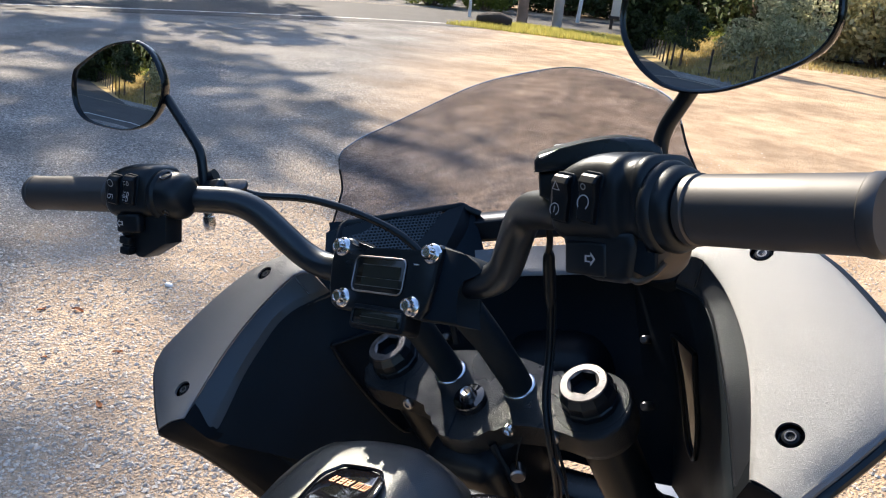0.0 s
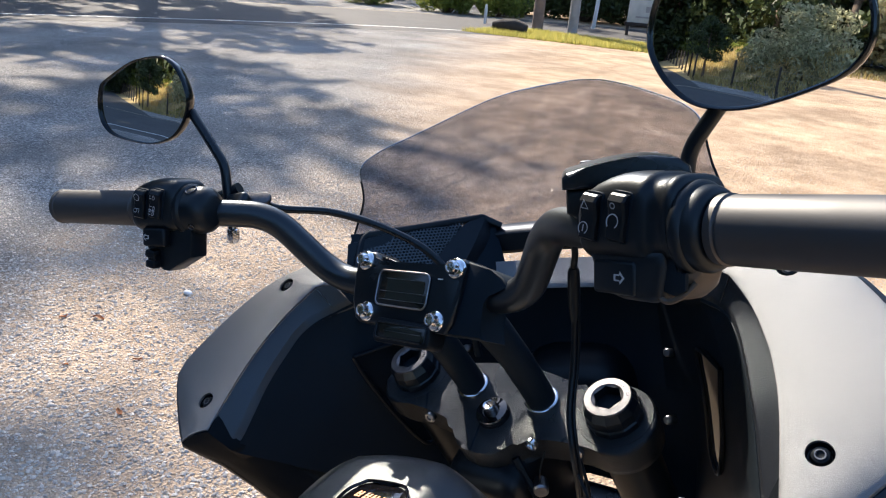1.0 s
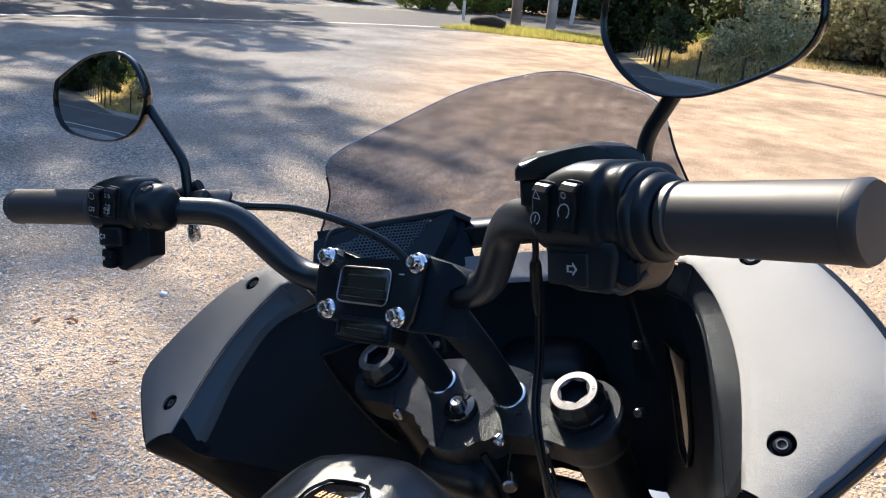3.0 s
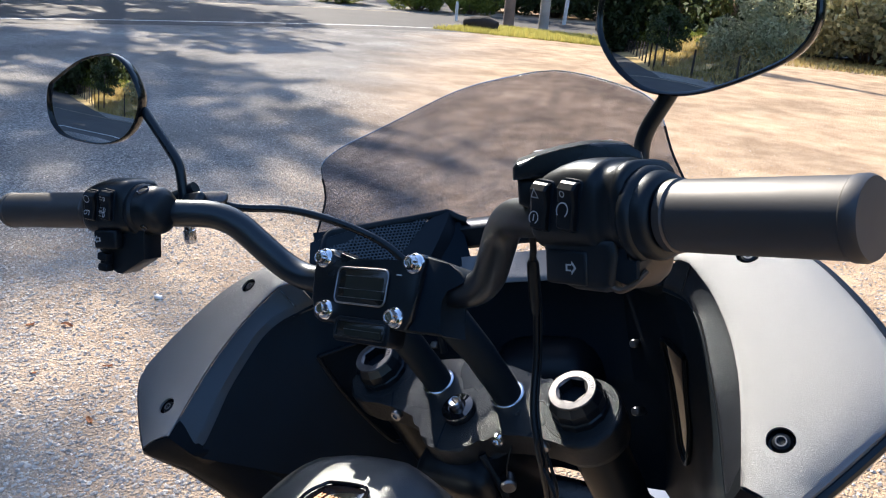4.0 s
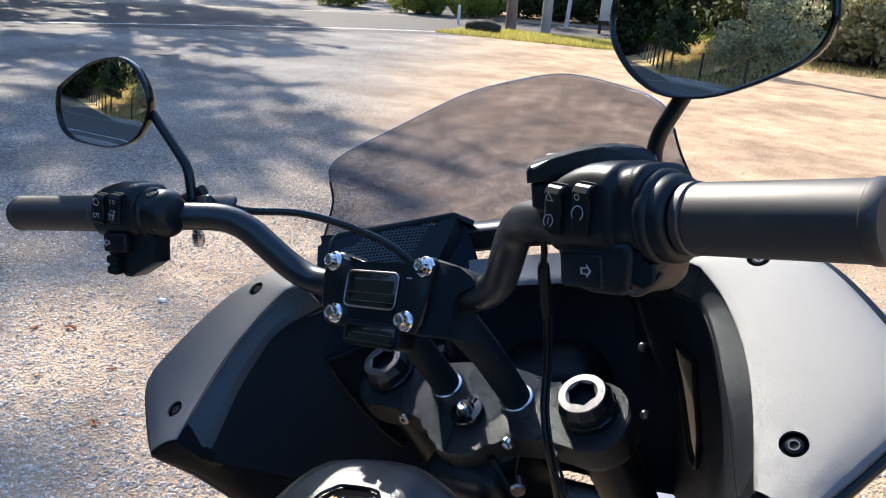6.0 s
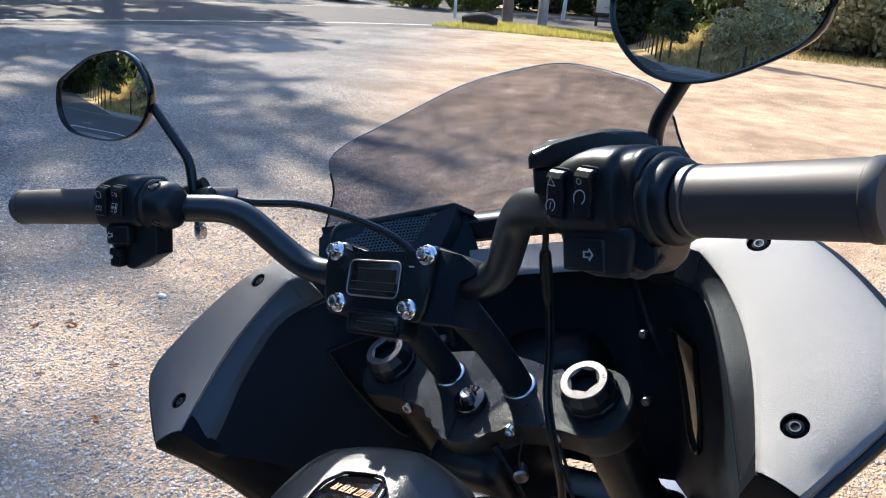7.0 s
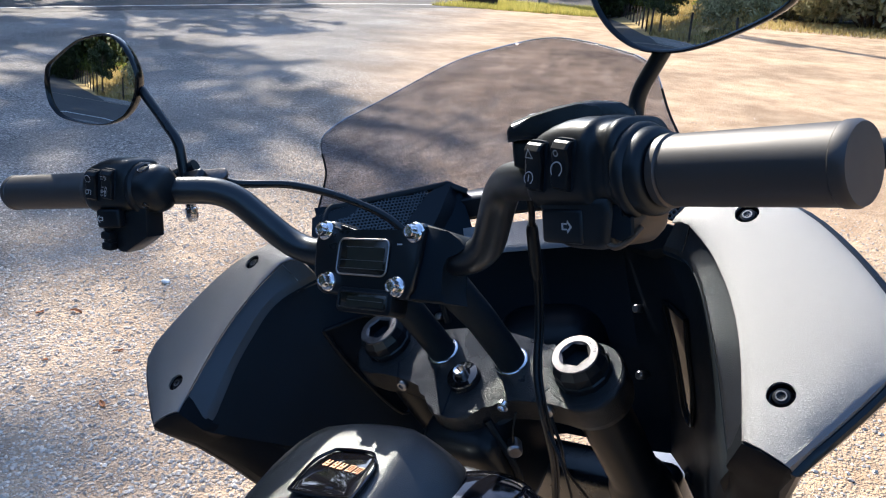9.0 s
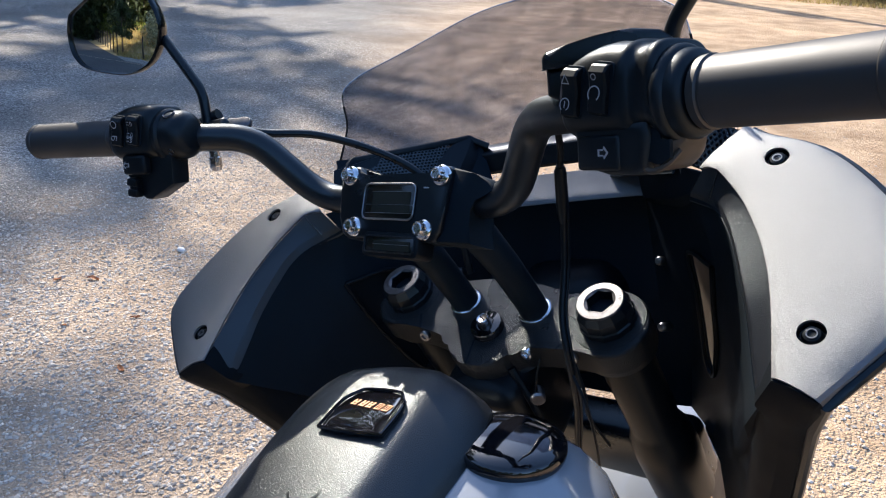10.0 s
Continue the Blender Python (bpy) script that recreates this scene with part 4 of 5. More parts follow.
# ---- frame neck, lower clamp, wheel and mudguard below ----
bm = bmesh.new()
box(bm, (0.09, 0.10, 0.13), Matrix.Translation((0, -0.015, -0.10)), 0.02, 3)
part("steering_head", bm, SMOOTH, bike, "black frame head", BAR)
bm = bmesh.new()
box(bm, (0.30, 0.050, 0.10), Matrix.Translation((0, 0.050, -0.272)), 0.012, 3)
part("lower_clamp", bm, SATIN, bike, "black lower fork clamp", BAR)
for x in (-0.03, 0.0, 0.035):
    part("frame_cable", tube(bmesh.new(), spline([(x, -0.03, -0.03), (x + 0.02, -0.05, -0.09), (x - 0.01, -0.06, -0.15), (x + 0.03, -0.09, -0.25)], 5), 0.004, 8), SMOOTH, bike, "", BAR)
bm = bmesh.new()
box(bm, (0.05, 0.46, 0.05), pose(0, -0.30, -0.19, 12), 0.02, 3)
part("frame_backbone", bm, SMOOTH, bike, "", FAIR)
hub = Vector((0, 0.070, -0.832))
wheel_profile = [(0.245, -0.05), (0.270, -0.060), (0.305, -0.058), (0.325, -0.040), (0.333, 0.0), (0.325, 0.040), (0.305, 0.058), (0.270, 0.060), (0.245, 0.05)]
wheel = part("front_wheel", lathe(bmesh.new(), [(0.02, -0.045), (0.06, -0.04), (0.06, -0.012), (0.22, -0.010), (0.235, -0.035), (0.245, -0.035), (0.245, 0.035), (0.235, 0.035), (0.22, 0.010), (0.06, 0.012), (0.06, 0.04), (0.02, 0.045)], hub, (1, 0, 0), 48), SATIN, bike, "black cast front wheel", BAR)
part("tyre", lathe(bmesh.new(), wheel_profile, hub, (1, 0, 0), 64), RUBBER, wheel, "black road tyre")
rows = []
for k in range(25):
    a = radians(-62 + 125 * k / 24)
    d = Vector((0, math.sin(a), math.cos(a)))
    rows.append([hub + d * r + Vector((x, 0, 0)) for x, r in ((-0.078, 0.345), (-0.080, 0.365), (-0.068, 0.383), (-0.035, 0.392), (0, 0.395), (0.035, 0.392), (0.068, 0.383), (0.080, 0.365), (0.078, 0.345))])
part("front_mudguard", solid(grid(bmesh.new(), rows), -0.003), PAINT, bike, "pale grey front mudguard", BAR, 60)
# black block added to keep light and ground from showing between the forks
bm = bmesh.new()
box(bm, (0.15, 0.10, 0.16), pose(0, 0.235, -0.10, 20), 0.04, 4)
part("front_blocker", bm, SMOOTH, bike, "added black block ahead of the steering head", FAIR)
# rear half, below and behind the eye: seat, rear wheel, stand, so that the machine stands on the ground
bm = bmesh.new()
box(bm, (0.28, 0.62, 0.10), pose(0, -1.02, -0.13, -6), 0.045, 4)
part("seat", bm, PEBBLED, bike, "black saddle", FAIR)
rear = Vector((0, -1.30, -0.73))
rw = part("rear_wheel", lathe(bmesh.new(), [(0.02, -0.06), (0.06, -0.05), (0.20, -0.05), (0.215, -0.07), (0.215, 0.07), (0.20, 0.05), (0.06, 0.05), (0.02, 0.06)], rear, (1, 0, 0), 40), SATIN, bike, "black cast rear wheel", FAIR)
part("tyre", lathe(bmesh.new(), [(0.215, -0.08), (0.26, -0.090), (0.30, -0.085), (0.325, -0.05), (0.332, 0.0), (0.325, 0.05), (0.30, 0.085), (0.26, 0.090), (0.215, 0.08)], rear, (1, 0, 0), 56), RUBBER, rw)
bm = bmesh.new()
box(bm, (0.30, 0.36, 0.42), Matrix.Translation((0, -0.52, -0.52)), 0.05, 3)
part("engine", bm, SATIN, bike, "black engine block", FAIR)
part("side_stand", tube(bmesh.new(), [(-0.14, -0.45, -0.80), (-0.27, -0.42, -0.905)], 0.012, 10), SATIN, bike, "black side stand", FAIR)

# ---- controls: buttons, levers, reservoir, cables ----
def ring_mark(bm, m, r, w, y=0, x=0, n=20, a0=0, a1=360):
    lo, hi = [], []
    for k in range(n + 1):
        a = radians(a0 + (a1 - a0) * k / n)
        lo.append(bm.verts.new(m @ Vector((x + (r - w) * math.cos(a), y + (r - w) * math.sin(a), 0))))
        hi.append(bm.verts.new(m @ Vector((x + r * math.cos(a), y + r * math.sin(a), 0))))
    for k in range(n):
        bm.faces.new((lo[k], lo[k + 1], hi[k + 1], hi[k]))


def bars_mark(bm, m, rects):
    for x, y, w, h in rects:
        bm.faces.new([bm.verts.new(m @ Vector((x + i * w / 2, y + j * h / 2, 0))) for i, j in ((-1, -1), (1, -1), (1, 1), (-1, 1))])


def triangle_mark(bm, m, r, w):
    lo = [bm.verts.new(m @ Vector(((r - 2 * w) * math.cos(radians(a)), (r - 2 * w) * math.sin(radians(a)), 0))) for a in (90, 210, 330)]
    hi = [bm.verts.new(m @ Vector((r * math.cos(radians(a)), r * math.sin(radians(a)), 0))) for a in (90, 210, 330)]
    for k in range(3):
        bm.faces.new((lo[k], lo[(k + 1) % 3], hi[(k + 1) % 3], hi[k]))


def arrow_mark(bm, m, s):
    pts = [(-0.0035, 0.0), (-0.0005, 0.0034), (-0.0005, 0.0017), (0.0034, 0.0017), (0.0034, -0.0017), (-0.0005, -0.0017), (-0.0005, -0.0034)]
    pts = [(-s * x, y) for x, y in pts]
    c = Vector((sum(p[0] for p in pts) / 7, 0))
    lo = [bm.verts.new(m @ Vector((c.x + (x - c.x) * 0.62, y * 0.58, 0))) for x, y in pts]
    hi = [bm.verts.new(m @ Vector((x, y, 0))) for x, y in pts]
    for k in range(7):
        bm.faces.new((lo[k], lo[(k + 1) % 7], hi[(k + 1) % 7], hi[k]))


for s in (1, -1):
    m, sw = SWITCH[s]
    # two tall rockers side by side in dark pockets, each with two symbols, then the turn-signal key below
    for i, dx in enumerate((-0.0118, 0.0078) if s < 0 else (-0.0148, 0.0052)):
        tall, wide, lean = (0.0270, 0.0128, -9) if s < 0 else (0.0255, 0.0118, -9)
        mm = m @ Matrix.Translation((dx, 0.0060, 0.0238)) @ pose(0, 0, 0, 0, 0, lean)
        part("key_pocket", plate(bmesh.new(), rect(wide + 0.0026, tall + 0.0026, 0.003), mm @ Vector((0, 0, 0.0008)), mm.to_3x3() @ Vector((1, 0, 0)), mm.to_3x3() @ Vector((0, 1, 0)), 0.004, 0.0006), BOWL, sw)
        bm = bmesh.new()
        rows = []
        for y, z in ((-0.5, -0.002), (-0.5, 0.0030), (-0.46, 0.0044), (-0.25, 0.0050), (-0.02, 0.0042), (0.22, 0.0056), (0.34, 0.0066), (0.46, 0.0046), (0.5, 0.0030), (0.5, -0.002)):
            rows.append([mm @ Vector((x * wide, y * tall, z - d)) for x, d in ((-0.5, 0.004), (-0.5, 0.0012), (-0.40, 0.0002), (0, 0), (0.40, 0.0002), (0.5, 0.0012), (0.5, 0.004))])
        key = part("rocker_key", grid(bm, rows), SMOOTH, sw, "black rocker key with white symbols", sharp=22)
        for j, dy in enumerate((0.0062, -0.0062)):
            mk = mm @ Matrix.Translation((-0.0008, dy, 0.0067 if j == 0 else 0.0059)) @ pose(0, 0, 0, 13 if j == 0 else -7)
            bm = bmesh.new()
            if s > 0 and (i, j) == (0, 0):
                triangle_mark(bm, mk, 0.0036, 0.00055)
            elif s > 0 and i == 0:
                ring_mark(bm, mk, 0.0036, 0.0006, a0=-60, a1=240)
                bars_mark(bm, mk, [(0, 0, 0.0007, 0.0036)])
            elif s > 0 and j == 0:
                ring_mark(bm, mk, 0.0018, 0.0005)
            elif s > 0:
                ring_mark(bm, mk, 0.0042, 0.0007, y=0.004, a0=-50, a1=230)
            elif (i, j) == (0, 0):
                ring_mark(bm, mk, 0.0036, 0.0006)
            elif (i, j) == (0, 1):
                ring_mark(bm, mk, 0.0022, 0.0006, x=-0.001, a0=90, a1=450)
                bars_mark(bm, mk, [(0.0016, 0.0019, 0.0036, 0.0006), (0.0034, 0.0, 0.0006, 0.0044)])
            else:
                for dv in ((0.0,) if j == 0 else (0.0024, -0.0024)):
                    ring_mark(bm, mk, 0.0022, 0.0005, x=0.0012, y=dv, a0=-90, a1=90)
                    bars_mark(bm, mk, [(0.0012, dv, 0.0005, 0.0044), (-0.0020, dv + 0.0013, 0.0028, 0.0005), (-0.0020, dv - 0.0013, 0.0028, 0.0005)])
                if j:
                    bars_mark(bm, mk, [(-0.0004, 0.0, 0.0080, 0.0005)])
            part("key_symbol", bm, PRINT, key)
    mm = m @ Matrix.Translation((0.0002, -0.0257, 0.0190) if s < 0 else (-0.0025, -0.0268, 0.0190))
    bm = bmesh.new()
    box(bm, (0.0275, 0.0180, 0.010) if s < 0 else (0.0300, 0.0190, 0.005), mm, 0.0028 if s < 0 else 0.0024, 3)
    key = part("turn_signal_key", bm, SMOOTH if s < 0 else FINE, sw, "black turn-signal key with white arrow")
    bm = bmesh.new()
    arrow_mark(bm, mm @ Matrix.Translation((-0.0085 if s < 0 else 0.0046, 0, 0.0051 if s < 0 else 0.0026)) @ Matrix.Scale(1.1, 4), s)
    part("key_symbol", bm, PRINT, key)
    # perch and lever in front of the bar
    end, ax = bar_point(s, 0)
    perch = Vector((s * 0.232, 0.012, 0.250))
    bm = bmesh.new()
    box(bm, (0.036, 0.044, 0.020) if s > 0 else (0.028, 0.034, 0.012), Matrix.Translation(perch if s > 0 else perch + Vector((0, 0.004, -0.012))) @ pose(0, 0, 0, 18, 0, -s * 12), 0.005, 3)
    part("lever_perch", bm, SATIN, bike, "black lever perch", BAR)
    lever = [perch + Vector((s * 0.008, 0.026, -0.014)), (s * 0.272, 0.014, 0.236), (s * 0.310, -0.012, 0.252), (s * 0.345, -0.026, 0.263), (s * 0.385, -0.024, 0.272), (s * 0.401, -0.022, 0.276)]
    if s < 0:
        lever = [perch + Vector((s * 0.008, 0.026, -0.004)), (s * 0.272, 0.020, 0.245), (s * 0.325, -0.002, 0.262), (s * 0.385, -0.022, 0.276)]
    part("lever", tube(bmesh.new(), spline(lever, 5), [0.007] * (5 * (len(lever) - 1)) + [0.0085], 12), SATIN, bike, "black brake lever" if s > 0 else "black clutch lever", BAR)
# left: joystick and switch block foot
m, sw = SWITCH[-1]
foot_line = [(0.0385, -0.014), (-0.0240, -0.014), (-0.0238, -0.0215), (-0.0165, -0.0365), (-0.0040, -0.0550), (0.0020, -0.0585), (0.0085, -0.0590), (0.0370, -0.0445)]
part("switch_foot", plate(bmesh.new(), foot_line, m @ Vector((0, 0, 0.0140)), m.to_3x3() @ Vector((1, 0, 0)), m.to_3x3() @ Vector((0, 1, 0)), 0.0230, 0.0022, 2), FINE, sw)
bm = bmesh.new()
for k, (dx, dy) in enumerate(((-0.0062, -0.0420), (-0.0062, -0.0520))):
    box(bm, (0.0120, 0.0078, 0.010), m @ Matrix.Translation((dx, dy, 0.0180)) @ pose(0, 0, 0, 0, 0, -8), 0.0022, 2)
box(bm, (0.0090, 0.0060, 0.008), m @ Matrix.Translation((-0.0055, -0.0470, 0.0175)), 0.0015, 2)
part("joystick", bm, SMOOTH, sw, "black ribbed five-way joystick")
part("cable_adjuster", lathe(bmesh.new(), [(0.0052, 0), (0.0052, 0.010), (0.0064, 0.011), (0.0064, 0.020), (0.0058, 0.0215), (0.0045, 0.0245), (0.0, 0.0255)], (-0.2405, 0.010, 0.2265), (0.0, -0.55, -0.84), 8), ALLOY, bike, "bright metal cable adjuster", BAR)
part("clutch_cable", tube(bmesh.new(), spline([(-0.225, 0.036, 0.236), (-0.201, 0.042, 0.217), (-0.165, 0.073, 0.187), (-0.123, 0.093, 0.148), (-0.083, 0.097, 0.111), (-0.055, 0.085, 0.06), (-0.05, 0.06, 0.0)], 8), 0.0042, 12), SATIN, bike, "black clutch cable", BAR)
bm = bmesh.new()
plate(bm, rect(0.050, 0.014, 0.006), (-0.224, 0.032, 0.2385), (0.93, 0.30, -0.2), (-0.3, 0.90, 0.35), 0.005, 0.0015)
part("clutch_lever_pivot", bm, RINGMETAL, bike, "brushed alloy clutch pivot", BAR)
# right: fluid reservoir, throttle wiring
ux = Vector((0.82, 0.46, -0.16)).normalized()
uz = Vector((-0.05, 0.50, 0.86)).normalized()
ux = (ux - uz * ux.dot(uz)).normalized()
uy = uz.cross(ux).normalized()
rc = Vector((0.207, 0.040, 0.268))
body = [(-0.0395, -0.008), (0.0290, -0.010), (0.0275, -0.0240), (-0.0345, -0.0265), (-0.0405, -0.0225)]
res = part("brake_reservoir", plate(bmesh.new(), body, rc - uy * 0.0235, ux, uz, -0.045, 0.0035, 3), FINE, bike, "black brake fluid reservoir", BAR)
lid = [(-0.0418, -0.0080), (-0.0412, -0.0010), (-0.0385, 0.0018), (-0.0270, 0.0040), (-0.0128, 0.0060), (0.0000, 0.0068), (0.0100, 0.0066), (0.0244, 0.0034), (0.0305, -0.0018), (0.0318, -0.0105), (0.0200, -0.0100)]
part("reservoir_lid", plate(bmesh.new(), lid, rc - uy * 0.0255, ux, uz, -0.049, 0.0028, 3), SATIN, res, "black arched reservoir lid", sharp=25)
for dx in (-0.026, 0.018):
    part("lid_screw", lathe(bmesh.new(), [(0.0038, -0.003), (0.0038, 0.0004), (0.0026, 0.0008), (0, 0.0008)], rc + uz * (0.0028 if dx < 0 else 0.0034) + ux * dx, uz, 14), STEEL, res)
wire = spline([(0.163, 0.016, 0.222), (0.150, 0.026, 0.193), (0.137, 0.033, 0.168), (0.124, 0.026, 0.118), (0.121, 0.006, 0.085), (0.122, -0.024, 0.058), (0.128, -0.046, 0.036), (0.122, -0.050, 0.0), (0.105, -0.05, -0.06), (0.08, -0.06, -0.14)], 6)
part("wiring_loom", tube(bmesh.new(), wire, 0.0026, 12), SMOOTH, bike, "black sleeved wiring loom", BAR)
part("loom_joint", tube(bmesh.new(), [wire[k] for k in range(11, 19)], [0.0032, 0.0048, 0.0050, 0.0050, 0.0050, 0.0050, 0.0046, 0.0032], 14), SMOOTH, bike, "", BAR)
part("second_wire", tube(bmesh.new(), [q + Vector((0.0030, 0.003, 0)) for q in wire[14:]], 0.0015, 8), SMOOTH, bike, "", BAR)
# loose wires and a small connector under the clamp
for pts, r in (([(0.126, -0.050, 0.010), (0.139, -0.066, -0.010), (0.139, -0.076, -0.045), (0.130, -0.080, -0.090)], 0.0014),
               ([(0.100, -0.014, -0.020), (0.108, -0.030, -0.050), (0.102, -0.034, -0.085), (0.110, -0.036, -0.130)], 0.0016),
               ([(0.066, -0.020, -0.022), (0.060, -0.032, -0.040), (0.0550, -0.0360, -0.058)], 0.0010)):
    part("loose_wire", tube(bmesh.new(), spline(pts, 6), r, 8), SMOOTH, bike, "thin black wire", BAR)
part("wire_connector", lathe(bmesh.new(), [(0.0070, -0.010), (0.0078, -0.006), (0.0078, 0.004), (0.0060, 0.006), (0.0, 0.006)], (0.0547, -0.0365, -0.0625), (0.55, -0.8, 0.2), 16), STEEL, bike, "dull steel connector", BAR)

# ---- ground, road, verge ----
def ground_material():
    m = bpy.data.materials.new("gravel and dirt")
    m.use_nodes = True
    n, l = m.node_tree.nodes, m.node_tree.links
    b = n["Principled BSDF"]
    b.inputs["Roughness"].default_value = 0.92
    b.inputs["Specular IOR Level"].default_value = 0.2
    geo = n.new("ShaderNodeNewGeometry")

    def noise_at(scale, detail=4):
        t = n.new("ShaderNodeTexNoise")
        t.inputs["Scale"].default_value, t.inputs["Detail"].default_value = scale, detail
        l.new(geo.outputs["Position"], t.inputs["Vector"])
        return t.outputs[0]

    def ramp(src, a, b_, lo=0.0, hi=1.0):
        r = n.new("ShaderNodeMapRange")
        for k, v in (("From Min", a), ("From Max", b_), ("To Min", lo), ("To Max", hi)):
            r.inputs[k].default_value = v
        l.new(src, r.inputs["Value"])
        return r.outputs[0]

    def mix(f, c1, c2, kind="MIX"):
        x = n.new("ShaderNodeMix")
        x.data_type, x.blend_type = "RGBA", kind
        for sock, v in ((x.inputs[0], f), (x.inputs[6], c1), (x.inputs[7], c2)):
            if isinstance(v, (tuple, float)):
                sock.default_value = v if isinstance(v, float) else (*v, 1)
            else:
                l.new(v, sock)
        return x.outputs[2]

    def maths(op, a, b_):
        x = n.new("ShaderNodeMath")
        x.operation = op
        for sock, v in zip(x.inputs, (a, b_)):
            if isinstance(v, float):
                sock.default_value = v
            else:
                l.new(v, sock)
        return x.outputs[0]

    sep = n.new("ShaderNodeSeparateXYZ")
    l.new(geo.outputs["Position"], sep.inputs[0])
    # tan dirt to the right of a wandering line, grey gravel to its left
    side = maths("ADD", maths("ADD", sep.outputs[0], maths("MULTIPLY", sep.outputs[1], 0.42)), maths("MULTIPLY", noise_at(0.35), 5.0))
    tan = ramp(side, -0.6, 2.8)
    stones = n.new("ShaderNodeTexVoronoi")
    stones.inputs["Scale"].default_value = 75
    l.new(geo.outputs["Position"], stones.inputs["Vector"])
    big = n.new("ShaderNodeTexVoronoi")
    big.inputs["Scale"].default_value = 28
    l.new(geo.outputs["Position"], big.inputs["Vector"])
    bw = n.new("ShaderNodeRGBToBW")
    l.new(stones.outputs["Color"], bw.inputs[0])
    grey = mix(ramp(bw.outputs[0], 0.2, 0.85), (0.175, 0.170, 0.162), (0.56, 0.530, 0.490))
    grey = mix(ramp(noise_at(0.9), 0.42, 0.62), grey, (0.335, 0.315, 0.288))
    dirt = mix(ramp(noise_at(3.0, 8), 0.35, 0.65), (0.47, 0.325, 0.20), (0.60, 0.44, 0.285))
    dirt = mix(ramp(bw.outputs[0], 0.55, 0.95, 0, 0.45), dirt, (0.62, 0.50, 0.38))
    # crevice shade put into the colour: stone middles lighter, edges between them darker
    gap_shade = n.new("ShaderNodeVectorMath")
    gap_shade.operation = "SCALE"
    l.new(grey, gap_shade.inputs[0])
    l.new(ramp(stones.outputs["Distance"], 0.34, 0.66, 1.15, 0.62), gap_shade.inputs["Scale"])
    col = mix(tan, gap_shade.outputs[0], dirt)
    patch = ramp(noise_at(0.75, 7), 0.36, 0.66, 0.76, 1.22)
    sc = n.new("ShaderNodeVectorMath")
    sc.operation = "SCALE"
    l.new(col, sc.inputs[0])
    l.new(patch, sc.inputs["Scale"])
    l.new(sc.outputs[0], b.inputs["Base Color"])
    h = maths("ADD", maths("MULTIPLY", ramp(stones.outputs["Distance"], 0.0, 0.6, 1, 0), 0.5), maths("MULTIPLY", noise_at(160, 3), 0.6))
    h = maths("ADD", h, maths("MULTIPLY", noise_at(9, 5), 2.2))
    bump = n.new("ShaderNodeBump")
    bump.inputs["Strength"].default_value, bump.inputs["Distance"].default_value = 0.9, 0.02
    l.new(h, bump.inputs["Height"])
    l.new(bump.outputs[0], b.inputs["Normal"])
    return m


GROUND = ground_material()
ASPHALT = material("worn asphalt", (0.085, 0.083, 0.081), 0.85, mottle=(0.8, 0.25), grain=(140, 0.5), specular=0.25)
LINE = material("white road paint", (0.62, 0.62, 0.60), 0.7, mottle=(5, 0.25), grain=(160, 0.3))
TANLINE = material("worn yellow road paint", (0.50, 0.40, 0.26), 0.75, mottle=(4, 0.3), grain=(160, 0.3))
STONE = material("loose gravel", (0.335, 0.325, 0.312), 0.85, mottle=(30, 0.25), grain=(300, 0.3), specular=0.3)


def per_island(mat, lo, hi, glow=0.0):
    """Colour that changes from piece to piece."""
    n, l = mat.node_tree.nodes, mat.node_tree.links
    geo, r = n.new("ShaderNodeNewGeometry"), n.new("ShaderNodeValToRGB")
    r.color_ramp.elements[0].color, r.color_ramp.elements[1].color = (*lo, 1), (*hi, 1)
    l.new(geo.outputs["Random Per Island"], r.inputs[0])
    scale = n["Vector Math"]
    l.new(r.outputs[0], scale.inputs[0])
    if glow:      # thin leaves and blades let the sun through
        thin, both = n.new("ShaderNodeBsdfTranslucent"), n.new("ShaderNodeMixShader")
        both.inputs[0].default_value = glow
        l.new(scale.outputs[0], thin.inputs[0])
        l.new(n["Principled BSDF"].outputs[0], both.inputs[1])
        l.new(thin.outputs[0], both.inputs[2])
        l.new(both.outputs[0], n["Material Output"].inputs[0])
    return mat


per_island(STONE, (0.38, 0.345, 0.30), (0.80, 0.71, 0.60))


xs = [-400, -200, -120, -80, -60, -48, -40, -34, -28, -22, -16, -12, -8, -5, -3, -1, 1, 3, 6, 10, 20, 40, 80, 200, 400]
ys = [-400, -200, -120, -80, -55, -40, -30, -20, -12, -6, -3, -1, 1, 3, 5, 8, 12, 16, 20, 26, 34, 45, 60, 100, 200, 400]
bm = grid(bmesh.new(), [[(x, y, 0) for x in xs] for y in ys])
tagged(part("ground", bm, GROUND), "lay-by of grey gravel and tan dirt", "ground", kind="structure")


def ribbon(name, line, left, right, z, mat, label):
    bm = bmesh.new()
    rows = []
    pts = spline([(x, y, 0) for x, y in line], 8)
    for i, q in enumerate(pts):
        d = (pts[min(i + 1, len(pts) - 1)] - pts[max(0, i - 1)]).normalized()
        side = Vector((d.y, -d.x, 0))
        rows.append([q + side * (left + (right - left) * k / 4) + Vector((0, 0, z)) for k in range(5)])
    return tagged(part(name, grid(bm, rows), mat), label, name, kind="structure")


